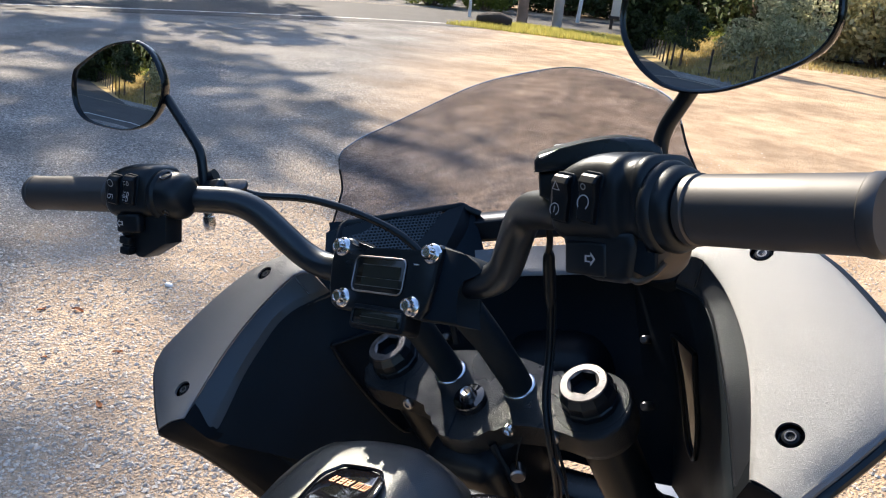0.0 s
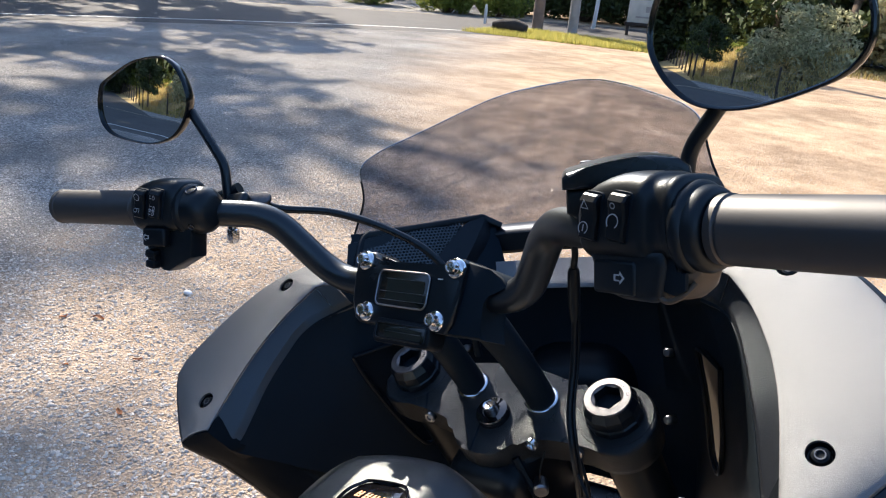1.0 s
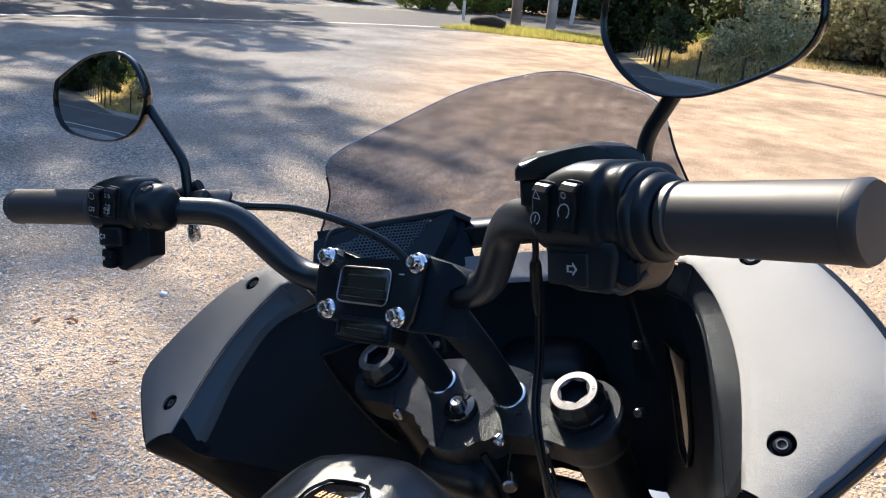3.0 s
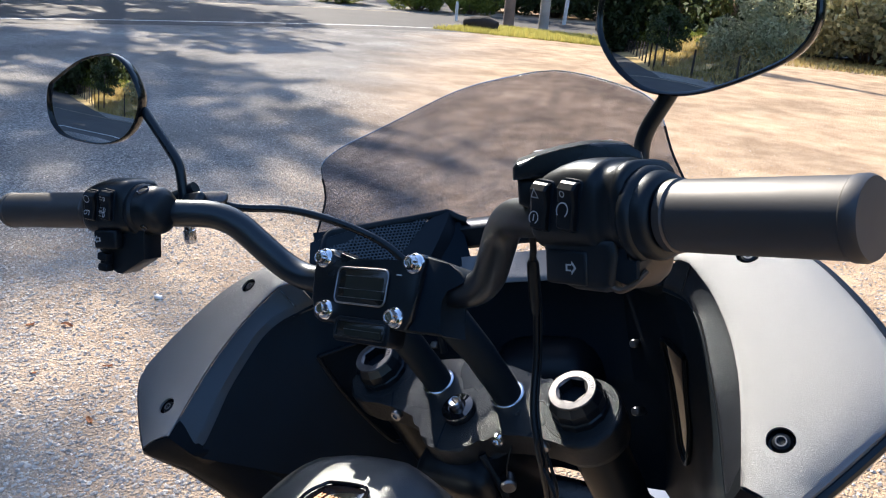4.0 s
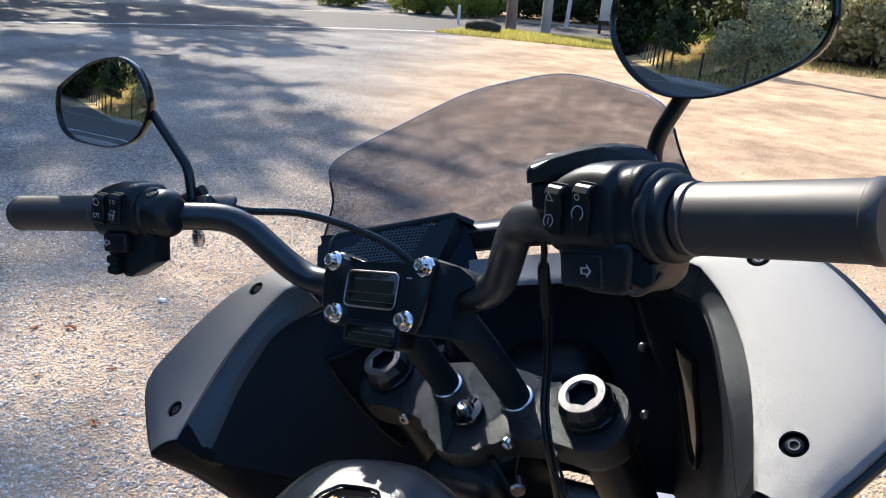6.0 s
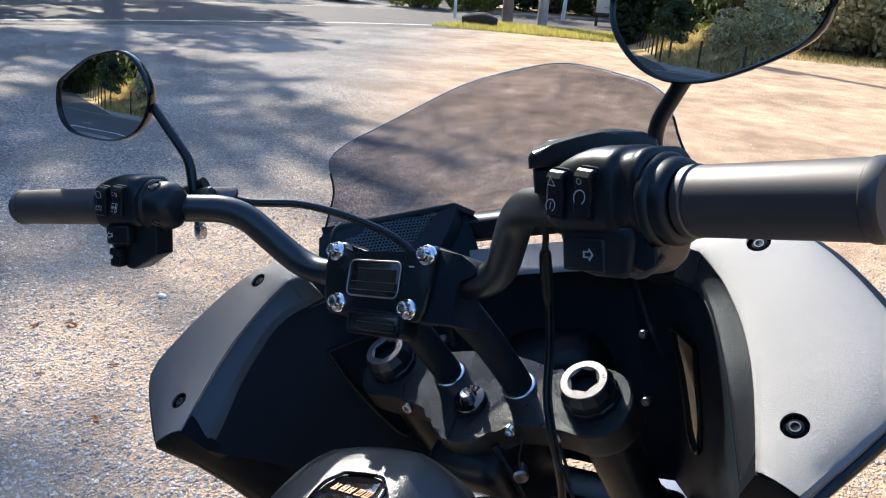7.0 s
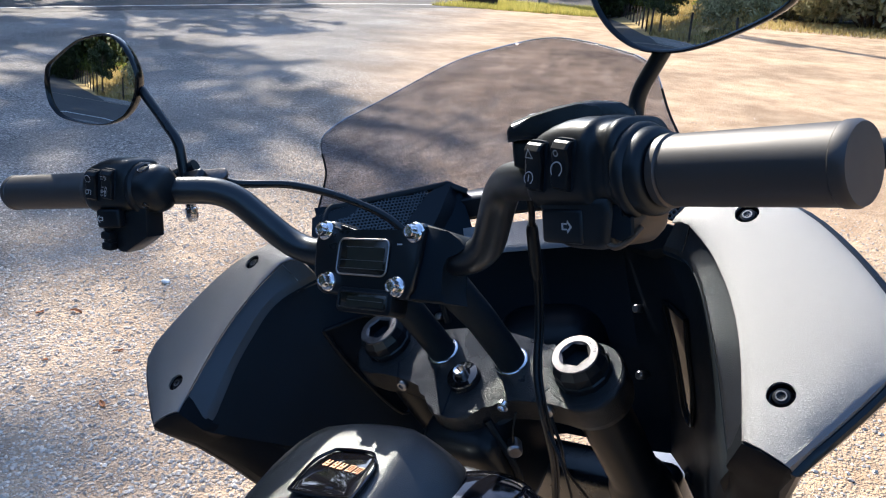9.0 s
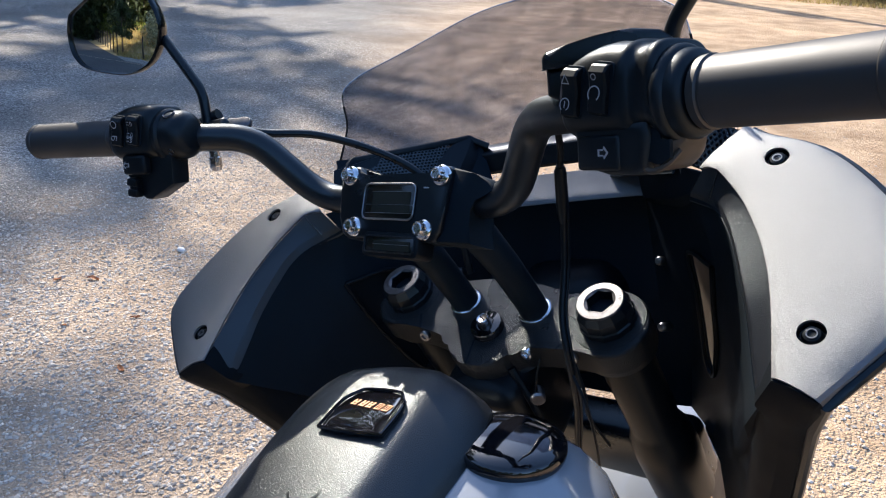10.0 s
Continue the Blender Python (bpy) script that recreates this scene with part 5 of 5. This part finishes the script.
ROAD = [(80, -21), (40, -17.5), (20, -15.5), (6, -14.5), (-3, -13.6), (-9.5, -11.8), (-15, -8.2), (-18.2, -3.4), (-19.2, 1.8), (-18.6, 7.0), (-16.4, 13.6), (-13.4, 19.4), (-8.2, 24.2), (0, 27.3), (14, 30.5), (40, 34), (90, 40)]
ribbon("road", ROAD, -3.9, 4.6, 0.004, ASPHALT, "two-lane asphalt road with white edge lines")
ribbon("edge_line", ROAD, 3.55, 3.69, 0.008, LINE, "white painted road edge line")
ribbon("far_edge_line", ROAD, -3.45, -3.33, 0.008, TANLINE, "faded road edge line")


ribbon("side_road", [(-11.5, -13.5), (-15.5, -18), (-21, -24.5), (-29, -32.5), (-42, -43)], -2.8, 2.8, 0.003, ASPHALT, "narrow asphalt side road climbing away")


def pebbles(name, count, x0, x1, y0, y1, lo, hi, seed, label, fade=1.0):
    """Loose stones lying on the ground, one mesh."""
    rng = np.random.default_rng(seed)
    base = np.array([(0, 0, 1), (0.87, 0, 0.42), (-0.43, 0.75, 0.42), (-0.43, -0.75, 0.42), (0.43, 0.75, -0.35), (-0.87, 0, -0.35), (0.43, -0.75, -0.35)])
    faces = [(0, 1, 2), (0, 2, 3), (0, 3, 1), (1, 4, 2), (2, 5, 3), (3, 6, 1), (2, 4, 5), (3, 5, 6), (1, 6, 4)]
    v, f = [], []
    for i in range(count):
        c = np.array((x0 + (x1 - x0) * rng.random(), y0 + (y1 - y0) * rng.random() ** fade, 0))
        c[:2] += rng.normal(0, 0.32, 2)      # no hard border
        r = lo + (hi - lo) * rng.random() ** 3
        a = rng.uniform(0, 2 * math.pi)
        rot = np.array(((math.cos(a), -math.sin(a), 0), (math.sin(a), math.cos(a), 0), (0, 0, 1)))
        p = (base * (1 + 0.35 * (rng.random((7, 1)) - 0.5)) * (r, r * rng.uniform(0.6, 1), r * rng.uniform(0.3, 0.55))) @ rot.T
        v.extend((p + c + (0, 0, r * 0.15)).tolist())
        f.extend([tuple(k + 7 * i for k in t) for t in faces])
    me = bpy.data.meshes.new(name)
    me.from_pydata(v, [], f)
    me.materials.append(STONE)
    ob = tagged(new(name, me), label, "gravel", kind="stuff")
    return ob


pebbles("gravel", 56000, -3.9, -0.75, 0.15, 3.6, 0.003, 0.0115, 3, "loose grey gravel on the ground", 1.7)
pebbles("far_gravel", 7000, -5.5, 0.5, 2.4, 7.0, 0.003, 0.011, 4, "scattered gravel on the ground")
pebbles("side_gravel", 9000, 0.1, 1.5, 0.9, 4.2, 0.003, 0.013, 5, "loose tan gravel on the ground")

# ---- plants ----
LEAF = per_island(material("leaves", (0.07, 0.10, 0.03), 0.55, mottle=(2, 0.3)), (0.026, 0.042, 0.014), (0.085, 0.115, 0.034), 0.3)
SAGE = per_island(material("grey-green leaves", (0.14, 0.15, 0.09), 0.6, mottle=(2, 0.25)), (0.25, 0.25, 0.13), (0.58, 0.56, 0.34), 0.45)
BRIGHT = per_island(material("fresh green leaves", (0.14, 0.19, 0.04), 0.55, mottle=(2, 0.25)), (0.13, 0.18, 0.03), (0.34, 0.38, 0.08), 0.5)
BARK = material("grey-brown bark", (0.16, 0.12, 0.09), 0.9, mottle=(5, 0.35), grain=(40, 0.8))
STRAW = per_island(material("dry grass", (0.45, 0.36, 0.15), 0.8, mottle=(3, 0.2)), (0.36, 0.27, 0.09), (0.60, 0.50, 0.22), 0.45)
GRASS = per_island(material("yellow-green grass", (0.28, 0.30, 0.06), 0.7, mottle=(3, 0.2)), (0.34, 0.34, 0.07), (0.58, 0.50, 0.15), 0.5)
POLE = material("weathered timber", (0.26, 0.19, 0.145), 0.85, mottle=(3, 0.3), grain=(60, 0.6))
GREYPOLE = material("grey weathered timber", (0.40, 0.37, 0.34), 0.85, mottle=(3, 0.2), grain=(60, 0.5))
WHITE = material("white paint", (0.75, 0.75, 0.73), 0.6, mottle=(4, 0.1))
BACKDROP = material("dark green backdrop slope", (0.022, 0.032, 0.013), 0.95, mottle=(0.9, 0.6), grain=(2.2, 1.0), specular=0.05)
CREAM = material("cream painted board", (0.62, 0.60, 0.53), 0.7, mottle=(3, 0.15))
DARK = material("dark weathered wood", (0.05, 0.04, 0.035), 0.9, mottle=(4, 0.4), grain=(50, 0.8))


def foliage(rng, clumps, leaf, per):
    """Leaf quads scattered through clumps: arrays for one mesh."""
    v, f = [], []
    for c, r in clumps:
        k = max(4, int(per * r * r))
        d = rng.normal(size=(k, 3))
        d /= np.linalg.norm(d, axis=1)[:, None]
        p = np.array(c) + d * (r * rng.uniform(0.35, 1.0, (k, 1)) ** 0.5) * (1, 1, 0.8)
        a = rng.normal(size=(k, 3))
        a /= np.linalg.norm(a, axis=1)[:, None]
        b = np.cross(a, rng.normal(size=(k, 3)))
        b /= np.linalg.norm(b, axis=1)[:, None]
        s = leaf * rng.uniform(0.5, 1.2, (k, 1))
        quad = np.stack([p - a * s, p + b * s * 0.45, p + a * s, p - b * s * 0.45], 1).reshape(-1, 3)
        i0 = len(v)
        v.extend(quad.tolist())
        f.extend([(i0 + 4 * j, i0 + 4 * j + 1, i0 + 4 * j + 2, i0 + 4 * j + 3) for j in range(k)])
    return v, f


def tree(name, tall, spread, clear, leaf, per, mat, seed, label, category="tree", limbs=26, trunk=None):
    rng = np.random.default_rng(seed)
    ob = tagged(new(name), label, category)
    bm = bmesh.new()
    lean = rng.uniform(-0.03, 0.03, 2) * tall
    top = Vector((lean[0], lean[1], tall * 0.93))
    stem = [Vector((top.x * t * t, top.y * t * t, top.z * t)) for t in (0, 0.15, 0.35, 0.6, 0.85, 1)]
    r0 = trunk or tall * 0.016 + 0.04
    tube(bm, stem, [r0 * 1.3, r0, r0 * 0.8, r0 * 0.55, r0 * 0.3, r0 * 0.1], 9)
    clumps = []
    for i in range(limbs):
        t = clear + (0.97 - clear) * (i + rng.random() * 0.8) / limbs
        base = Vector((top.x * t * t, top.y * t * t, top.z * t))
        a = i * 2.4 + rng.uniform(-0.5, 0.5)
        u = (t - clear) / (1 - clear)
        reach = spread * (0.35 + 0.75 * math.sin(min(1, u * 1.1 + 0.18) * math.pi) ** 0.8) * rng.uniform(0.6, 1.1)
        tip = base + Vector((math.cos(a) * reach, math.sin(a) * reach, reach * rng.uniform(-0.05, 0.5)))
        tube(bm, [base, base.lerp(tip, 0.55) + Vector((0, 0, reach * 0.08)), tip], [r0 * 0.3 * (1.1 - t), r0 * 0.18 * (1.1 - t), r0 * 0.05], 5, False)
        for q in (0.45, 0.72, 1.0):
            c = base.lerp(tip, q)
            clumps.append(((c.x + rng.normal() * spread * 0.06, c.y + rng.normal() * spread * 0.06, c.z + rng.normal() * spread * 0.05), spread * rng.uniform(0.16, 0.3)))
    part("trunk", bm, BARK, ob, sharp=60)
    v, f = foliage(rng, clumps, leaf, per)
    me = bpy.data.meshes.new("crown")
    me.from_pydata(v, [], f)
    me.materials.append(mat)
    crown = new("crown", me)
    crown.parent = ob
    return ob


def bush(name, wide, tall, leaf, per, mat, seed, label):
    rng = np.random.default_rng(seed)
    ob = tagged(new(name), label, "bush")
    bm = bmesh.new()
    clumps = []
    for i in range(15):
        a, rr = i * 2.4, wide * 0.5 * math.sqrt((i + 0.5) / 15)
        top = Vector((math.cos(a) * rr, math.sin(a) * rr, tall * (0.92 - 0.62 * (rr / (wide * 0.5)) ** 2) * rng.uniform(0.75, 1.05)))
        tube(bm, [(top.x * 0.15, top.y * 0.15, 0), top * 0.55, top], [0.04, 0.025, 0.008], 5, False)
        for q in (0.35, 0.65, 0.95):
            clumps.append(((top.x * (0.5 + q * 0.5), top.y * (0.5 + q * 0.5), top.z * q), wide * rng.uniform(0.11, 0.17)))
    part("stem_cluster", bm, BARK, ob, sharp=60)
    v, f = foliage(rng, clumps, leaf, per)
    me = bpy.data.meshes.new("crown")
    me.from_pydata(v, [], f)
    me.materials.append(mat)
    crown = new("crown", me)
    crown.parent = ob
    return ob


def plant(first, places, group):
    """Copies of a tree or bush at (x, y, size, turn)."""
    for i, (x, y, k, turn) in enumerate(places):
        m = pose(x, y, 0, 0, 0, turn) @ Matrix.Scale(k, 4)
        if i == 0:
            first.matrix_basis = m
            tagged(first, group=group)
            base = first
        else:
            c = copy_thing(base, pose(x, y, 0, 0, 0, turn))
            c.scale = (k, k, k)


# tall trees beyond the road: they throw the dappled shade over road and lay-by
# the last three, out of direct view, are added to darken sky reflections
plant(tree("tall_tree", 21, 4.6, 0.28, 0.30, 42, LEAF, 11, "tall dark green roadside tree", limbs=17),
      [(-23.0, 9.7, 1.29, 55), (-26.4, 20.6, 1.02, 123), (-22.4, 13.0, 1.19, 342), (-40.3, 33.9, 1.30, 137), (-31.1, 18.8, 1.28, 252),
       (-26.8, 6.5, 1.1, 150), (-26.6, 1.5, 1.15, 300), (-27.6, -3.5, 1.1, 77), (-28.6, -8.5, 1.1, 10), (-17.5, 31, 0.42, 190), (-23, 33, 0.45, 20), (-33, 12, 1.1, 40), (-34, 2, 1.5, 99), (-31, -2.5, 1.35, 200), (-36, 7.5, 1.5, 20)], "tall trees beyond the road")
# (-25.5, -4) and (-26.5, 4) are unseen, added to block sky reflected in black parts
plant(tree("forest_tree", 16, 4.2, 0.12, 0.30, 70, LEAF, 12, "dense dark forest tree"),
      [(-10, -37, 1.2, 5), (-16, -36, 1.25, 50), (-23, -38, 1.3, 175), (-29, -38, 1.2, 99), (-38, -33, 1.3, 301), (-43, -30, 1.2, 20), (-46, -7, 1.2, 155), (-3, -38, 1.2, 222), (5, -37, 1.2, 111), (12, -36, 1.2, 66),
       (-33.5, -29, 1.1, 99), (-37, -34, 1.2, 40), (-13, -43, 1.6, 12), (-21, -42, 1.7, 200), (-29, -38, 1.6, 77), (-36, -31, 1.7, 130), (-48, -26, 1.6, 280), (-5, -45, 1.6, 340), (-46, -12, 1.7, 10), (-18, -48, 1.8, 10), (-33, -44, 1.8, 100), (-46, -32, 1.8, 210), (-11, 33, 1.0, 0), (-5, 35, 1.1, 70), (1, 36, 1.0, 160), (7, 35, 1.1, 230), (-14.5, 36, 1.1, 100), (13, 36, 1.0, 10), (20, 33, 1.1, 60), (-8, 40, 1.2, 300), (4, 42, 1.2, 200),
       (27, 24, 1.1, 15), (30, 10, 1.1, 95), (31, -6, 1.1, 140), (27, -29, 1.0, 260), (17, -32, 1.1, 33), (4, -41, 1.1, 222), (-6, -46, 1.1, 180), (-16, -44, 1.15, 90),
       (-26, -44, 1.0, 45), (-25.5, -4.0, 2.0, 40), (-26.5, 4.0, 1.9, 160), (-36, -37, 1.1, 200), (-44, -34, 1.1, 310), (-50, -16, 1.0, 20), (-22, -52, 1.2, 130), (-48, -38, 1.2, 65)], "forest edge")
plant(bush("sage_bush", 5.0, 3.6, 0.10, 900, SAGE, 21, "big rounded grey-green bush in the sun"),
      [(0.4, 21.6, 1.0, 0), (3.4, 22.4, 1.1, 70), (-2.6, 23.6, 0.8, 200), (6.5, 22.0, 1.0, 130), (-8.6, -24.6, 1.45, 50), (-3.2, -25.5, 1.3, 10)], "grey-green bushes")
plant(bush("dark_bush", 3.4, 3.0, 0.10, 900, LEAF, 23, "dark green bush at the forest edge"),
      [(-11.5, 30.5, 1.2, 0), (-8.6, 31.6, 1.2, 80), (-5.6, 32.2, 1.3, 30), (-14.4, 30.4, 1.1, 150), (-2.6, 32.6, 1.2, 210)], "dark bushes")
plant(bush("green_bush", 3.0, 2.4, 0.09, 900, BRIGHT, 22, "fresh green sunlit bush"),
      [(-15.2, 25.6, 0.8, 0), (-13.4, 26.6, 0.7, 40), (-18.8, 25.6, 0.8, 100), (-19.5, -35.5, 1.5, 10), (-24.5, -37.5, 1.8, 77), (-15.2, -31.5, 1.3, 20), (-11.4, -22.4, 0.5, 200)], "green bushes")
plant(tree("round_tree", 6.5, 2.4, 0.32, 0.16, 260, LEAF, 14, "small round-headed tree by the fence"),
      [(-12.9, -20.6, 0.55, 0), (-30.0, -26.5, 1.1, 60), (-34.0, -24.5, 1.1, 140)], "round-headed trees")


def blades(name, count, area, tall, mat, seed, label, height=lambda x, y: 0.0):
    """Grass blades over an area given as (x, y) quad corners."""
    rng = np.random.default_rng(seed)
    a, b, c, d = [np.array(q) for q in area]
    v, f = [], []
    for i in range(count):
        s, t = rng.random(2)
        p = (a * (1 - s) + b * s) * (1 - t) + (d * (1 - s) + c * s) * t
        h, w, ang = tall * rng.uniform(0.4, 1.2), tall * 0.09, rng.uniform(0, math.pi)
        dx, dy = math.cos(ang) * w, math.sin(ang) * w
        bx, by = rng.normal(size=2) * h * 0.35
        z = height(p[0], p[1])
        v += [(p[0] - dx, p[1] - dy, z), (p[0] + dx, p[1] + dy, z), (p[0] + bx, p[1] + by, z + h)]
        f.append((3 * i, 3 * i + 1, 3 * i + 2))
    me = bpy.data.meshes.new(name)
    me.from_pydata(v, [], f)
    me.materials.append(mat)
    return tagged(new(name, me), label, "grass", kind="stuff")


blades("verge_grass", 15000, [(-10.0, 17.6), (-3.8, 18.2), (-4.5, 20.6), (-9.8, 20.6)], 0.13, GRASS, 31, "yellow-green grass on the verge")
blades("dry_grass", 7000, [(-4, 18.4), (10, 18.0), (10, 21), (-4, 21)], 0.14, STRAW, 32, "dry straw-coloured grass below the bushes")


def bank_height(x, y):
    """The sunny bank climbs away from the side road."""
    off = ((x + 15.5) - (y + 18.0)) * 0.7071 - 3.2
    return max(0.0, min(2.6, off * 0.36)) * max(0.0, min(1.0, (-y - 19.5) / 3.0))


rows = []
for i in range(25):
    rows.append([])
    for j in range(13):
        x, y = -12.5 - 0.62 * i + 0.72 * j, -18.6 - 0.62 * i - 0.72 * j
        rows[-1].append((x, y, bank_height(x, y) + 0.006))
DRY = material("dry trodden earth and straw", (0.44, 0.33, 0.16), 0.9, mottle=(1.5, 0.3), grain=(60, 0.5), specular=0.15)
tagged(part("bank", grid(bmesh.new(), rows), DRY), "sunlit bank of dry yellow grass beside the side road", "bank", kind="structure")
blades("bank_grass", 26000, [(-12.6, -19.0), (4, -20), (4, -31), (-25, -36)], 0.30, STRAW, 33, "dry yellow grass behind the fence", bank_height)

# low growth that closes the forest edge all round
rng = np.random.default_rng(41)
clumps = []
for k in range(420):
    a = 2 * math.pi * k / 420 + rng.normal() * 0.01
    r = rng.uniform(40, 47)
    clumps.append(((math.sin(a) * r - 3, math.cos(a) * r - 1, rng.uniform(0.3, 3.6)), rng.uniform(1.2, 2.4)))
for k in range(260):      # taller, darker belt behind the side road
    a = radians(-172 + 56 * rng.random())
    r = rng.uniform(44, 52)
    clumps.append(((math.sin(a) * r, math.cos(a) * r, rng.uniform(0.5, 11)), rng.uniform(1.6, 2.6)))
v, f = foliage(rng, clumps, 0.34, 22)
me = bpy.data.meshes.new("undergrowth")
me.from_pydata(v, [], f)
me.materials.append(LEAF)
tagged(new("undergrowth", me), "dark dense undergrowth at the forest edge", "undergrowth", kind="stuff")

# a ring of dark slope added as backdrop, so that no sky shows between trees
rng = np.random.default_rng(43)
rows = []
for r, h in ((58, -0.2), (63, 4.0), (70, 9.0), (80, 14.0), (96, 19.0)):
    rows.append([(math.sin(2 * math.pi * k / 96) * r, math.cos(2 * math.pi * k / 96) * r, h if h < 0 else h * (1 + 0.25 * math.sin(k * 0.9) + 0.15 * math.sin(k * 2.3 + r))) for k in range(97)])
tagged(part("backdrop", grid(bmesh.new(), rows), BACKDROP), "dark wooded backdrop closing the view", "hill", kind="structure")

# ---- roadside furniture ----
def pole(name, x, y, r, tall, mat, label, lean=(0, 0)):
    ob = part(name, lathe(bmesh.new(), [(r * 1.04, -0.05), (r, 0.4), (r * 0.86, tall), (r * 0.6, tall + 0.05)], (0, 0, 0), (lean[0], lean[1], 1), 20), mat)
    ob.location = (x, y, 0)
    return tagged(ob, label, "pole")


pole("timber_pole", -9.75, 22.0, 0.17, 8.0, POLE, "brown weathered timber pole")
pole("timber_pole", -8.30, 21.3, 0.15, 8.0, GREYPOLE, "grey weathered timber pole")
pole("marker_pole", -9.3, 25.8, 0.07, 4.0, WHITE, "thin white painted pole", (0.05, 0))
pole("road_marker", -11.4, 21.6, 0.05, 0.55, WHITE, "short white road marker post")
sign = tagged(new("notice_board"), "weathered white notice board with dark markings", "sign")
sign.matrix_basis = pose(-6.9, 24.4, 0, 0, 0, 18)
bm = bmesh.new()
box(bm, (1.5, 0.05, 0.85), Matrix.Translation((0, 0, 0.85)), 0.01)
board = part("board", bm, CREAM, sign)
for x in (-0.70, 0.70):
    bm = bmesh.new()
    box(bm, (0.10, 0.10, 1.4), Matrix.Translation((x, 0.08, 0.70)), 0.01)
    part("post", bm, DARK, sign)
bm = bmesh.new()
box(bm, (1.62, 0.08, 0.10), Matrix.Translation((0, 0.02, 0.38)), 0.01)
part("bottom_rail", bm, DARK, sign)
for x, z, w, h in ((-0.35, 1.16, 0.5, 0.07), (0.3, 1.16, 0.5, 0.07), (0, 0.84, 0.42, 0.18), (0, 0.6, 1.0, 0.05)):
    bm = bmesh.new()
    box(bm, (w, 0.01, h), Matrix.Translation((x, -0.031, z)))
    part("marking_bar", bm, GREYPOLE, board)
bm = tube(bmesh.new(), [(-0.5, 0, 0.16), (-0.2, 0.02, 0.19), (0.2, -0.03, 0.2), (0.5, 0.02, 0.15)], [0.12, 0.19, 0.2, 0.13], 11)
log = part("fallen_log", bm, DARK)
log.location = (-9.2, 18.9, 0.0)
tagged(log, "dark fallen log lying on the verge", "log")

# fence along the bank behind
fence = tagged(new("wire_fence"), "wire fence on dark timber posts beside dry grass", "fence")
line = resample([(-27, -35, 0), (-19, -26.5, 0), (-12.6, -19.2, 0), (4, -20.2, 0)], 17)
for q in line:
    part("post", lathe(bmesh.new(), [(0.06, -0.05), (0.055, 1.35), (0.03, 1.38)], q, (0.02, 0, 1), 8), DARK, fence)
for z in (0.4, 0.8, 1.2):
    part("wire", tube(bmesh.new(), [q + Vector((0, 0, z)) for q in line], 0.004, 5), STEEL, fence)


# ---- fallen leaves ----
LEAFBROWN = material("orange-brown dry leaf", (0.42, 0.17, 0.06), 0.7, mottle=(60, 0.3))
LEAFYELLOW = material("yellow dry leaf", (0.62, 0.45, 0.06), 0.7, mottle=(60, 0.2))
for i, (x, y, turn, k, mat) in enumerate(((-2.25, 1.10, 20, 1.0, LEAFBROWN), (-2.36, 1.02, 95, 0.8, LEAFBROWN), (-1.86, 0.98, 50, 0.7, LEAFBROWN), (-1.62, 0.72, 160, 0.8, LEAFBROWN), (-2.02, 0.80, 10, 0.6, LEAFBROWN), (0.377, 1.66, 5, 1.2, LEAFYELLOW))):
    bm = bmesh.new()
    rows = []
    for j in range(7):
        u = j / 6
        w = 0.011 * math.sin(math.pi * min(1, u * 0.95 + 0.03)) ** 0.8
        rows.append([((u - 0.5) * 0.05, q * w, 0.004 + 0.006 * abs(q) + 0.004 * math.sin(u * 5 + i)) for q in (-1, -0.5, 0, 0.5, 1)])
    ob = part("fallen_leaf", solid(grid(bm, rows), 0.0006), mat)
    ob.matrix_basis = pose(x, y, 0, 0, 0, turn) @ Matrix.Scale(k, 4)
    tagged(ob, "small yellow fallen leaf on tan dirt" if mat is LEAFYELLOW else "small orange-brown fallen leaf on gravel", "leaf")
bm = bmesh.new()
bmesh.ops.create_icosphere(bm, subdivisions=2, radius=0.018)
for v in bm.verts:
    k = 1 + 0.22 * math.sin(v.co.x * 130 + v.co.y * 90) * math.cos(v.co.z * 110)
    v.co = Vector((v.co.x * 1.25 * k, v.co.y * 0.9 * k, v.co.z * 0.55 * k))
stone = part("pale_stone", bm, WHITE)
stone.location = (-2.18, 1.49, 0.007)
tagged(stone, "small pale stone lying on the gravel", "stone")
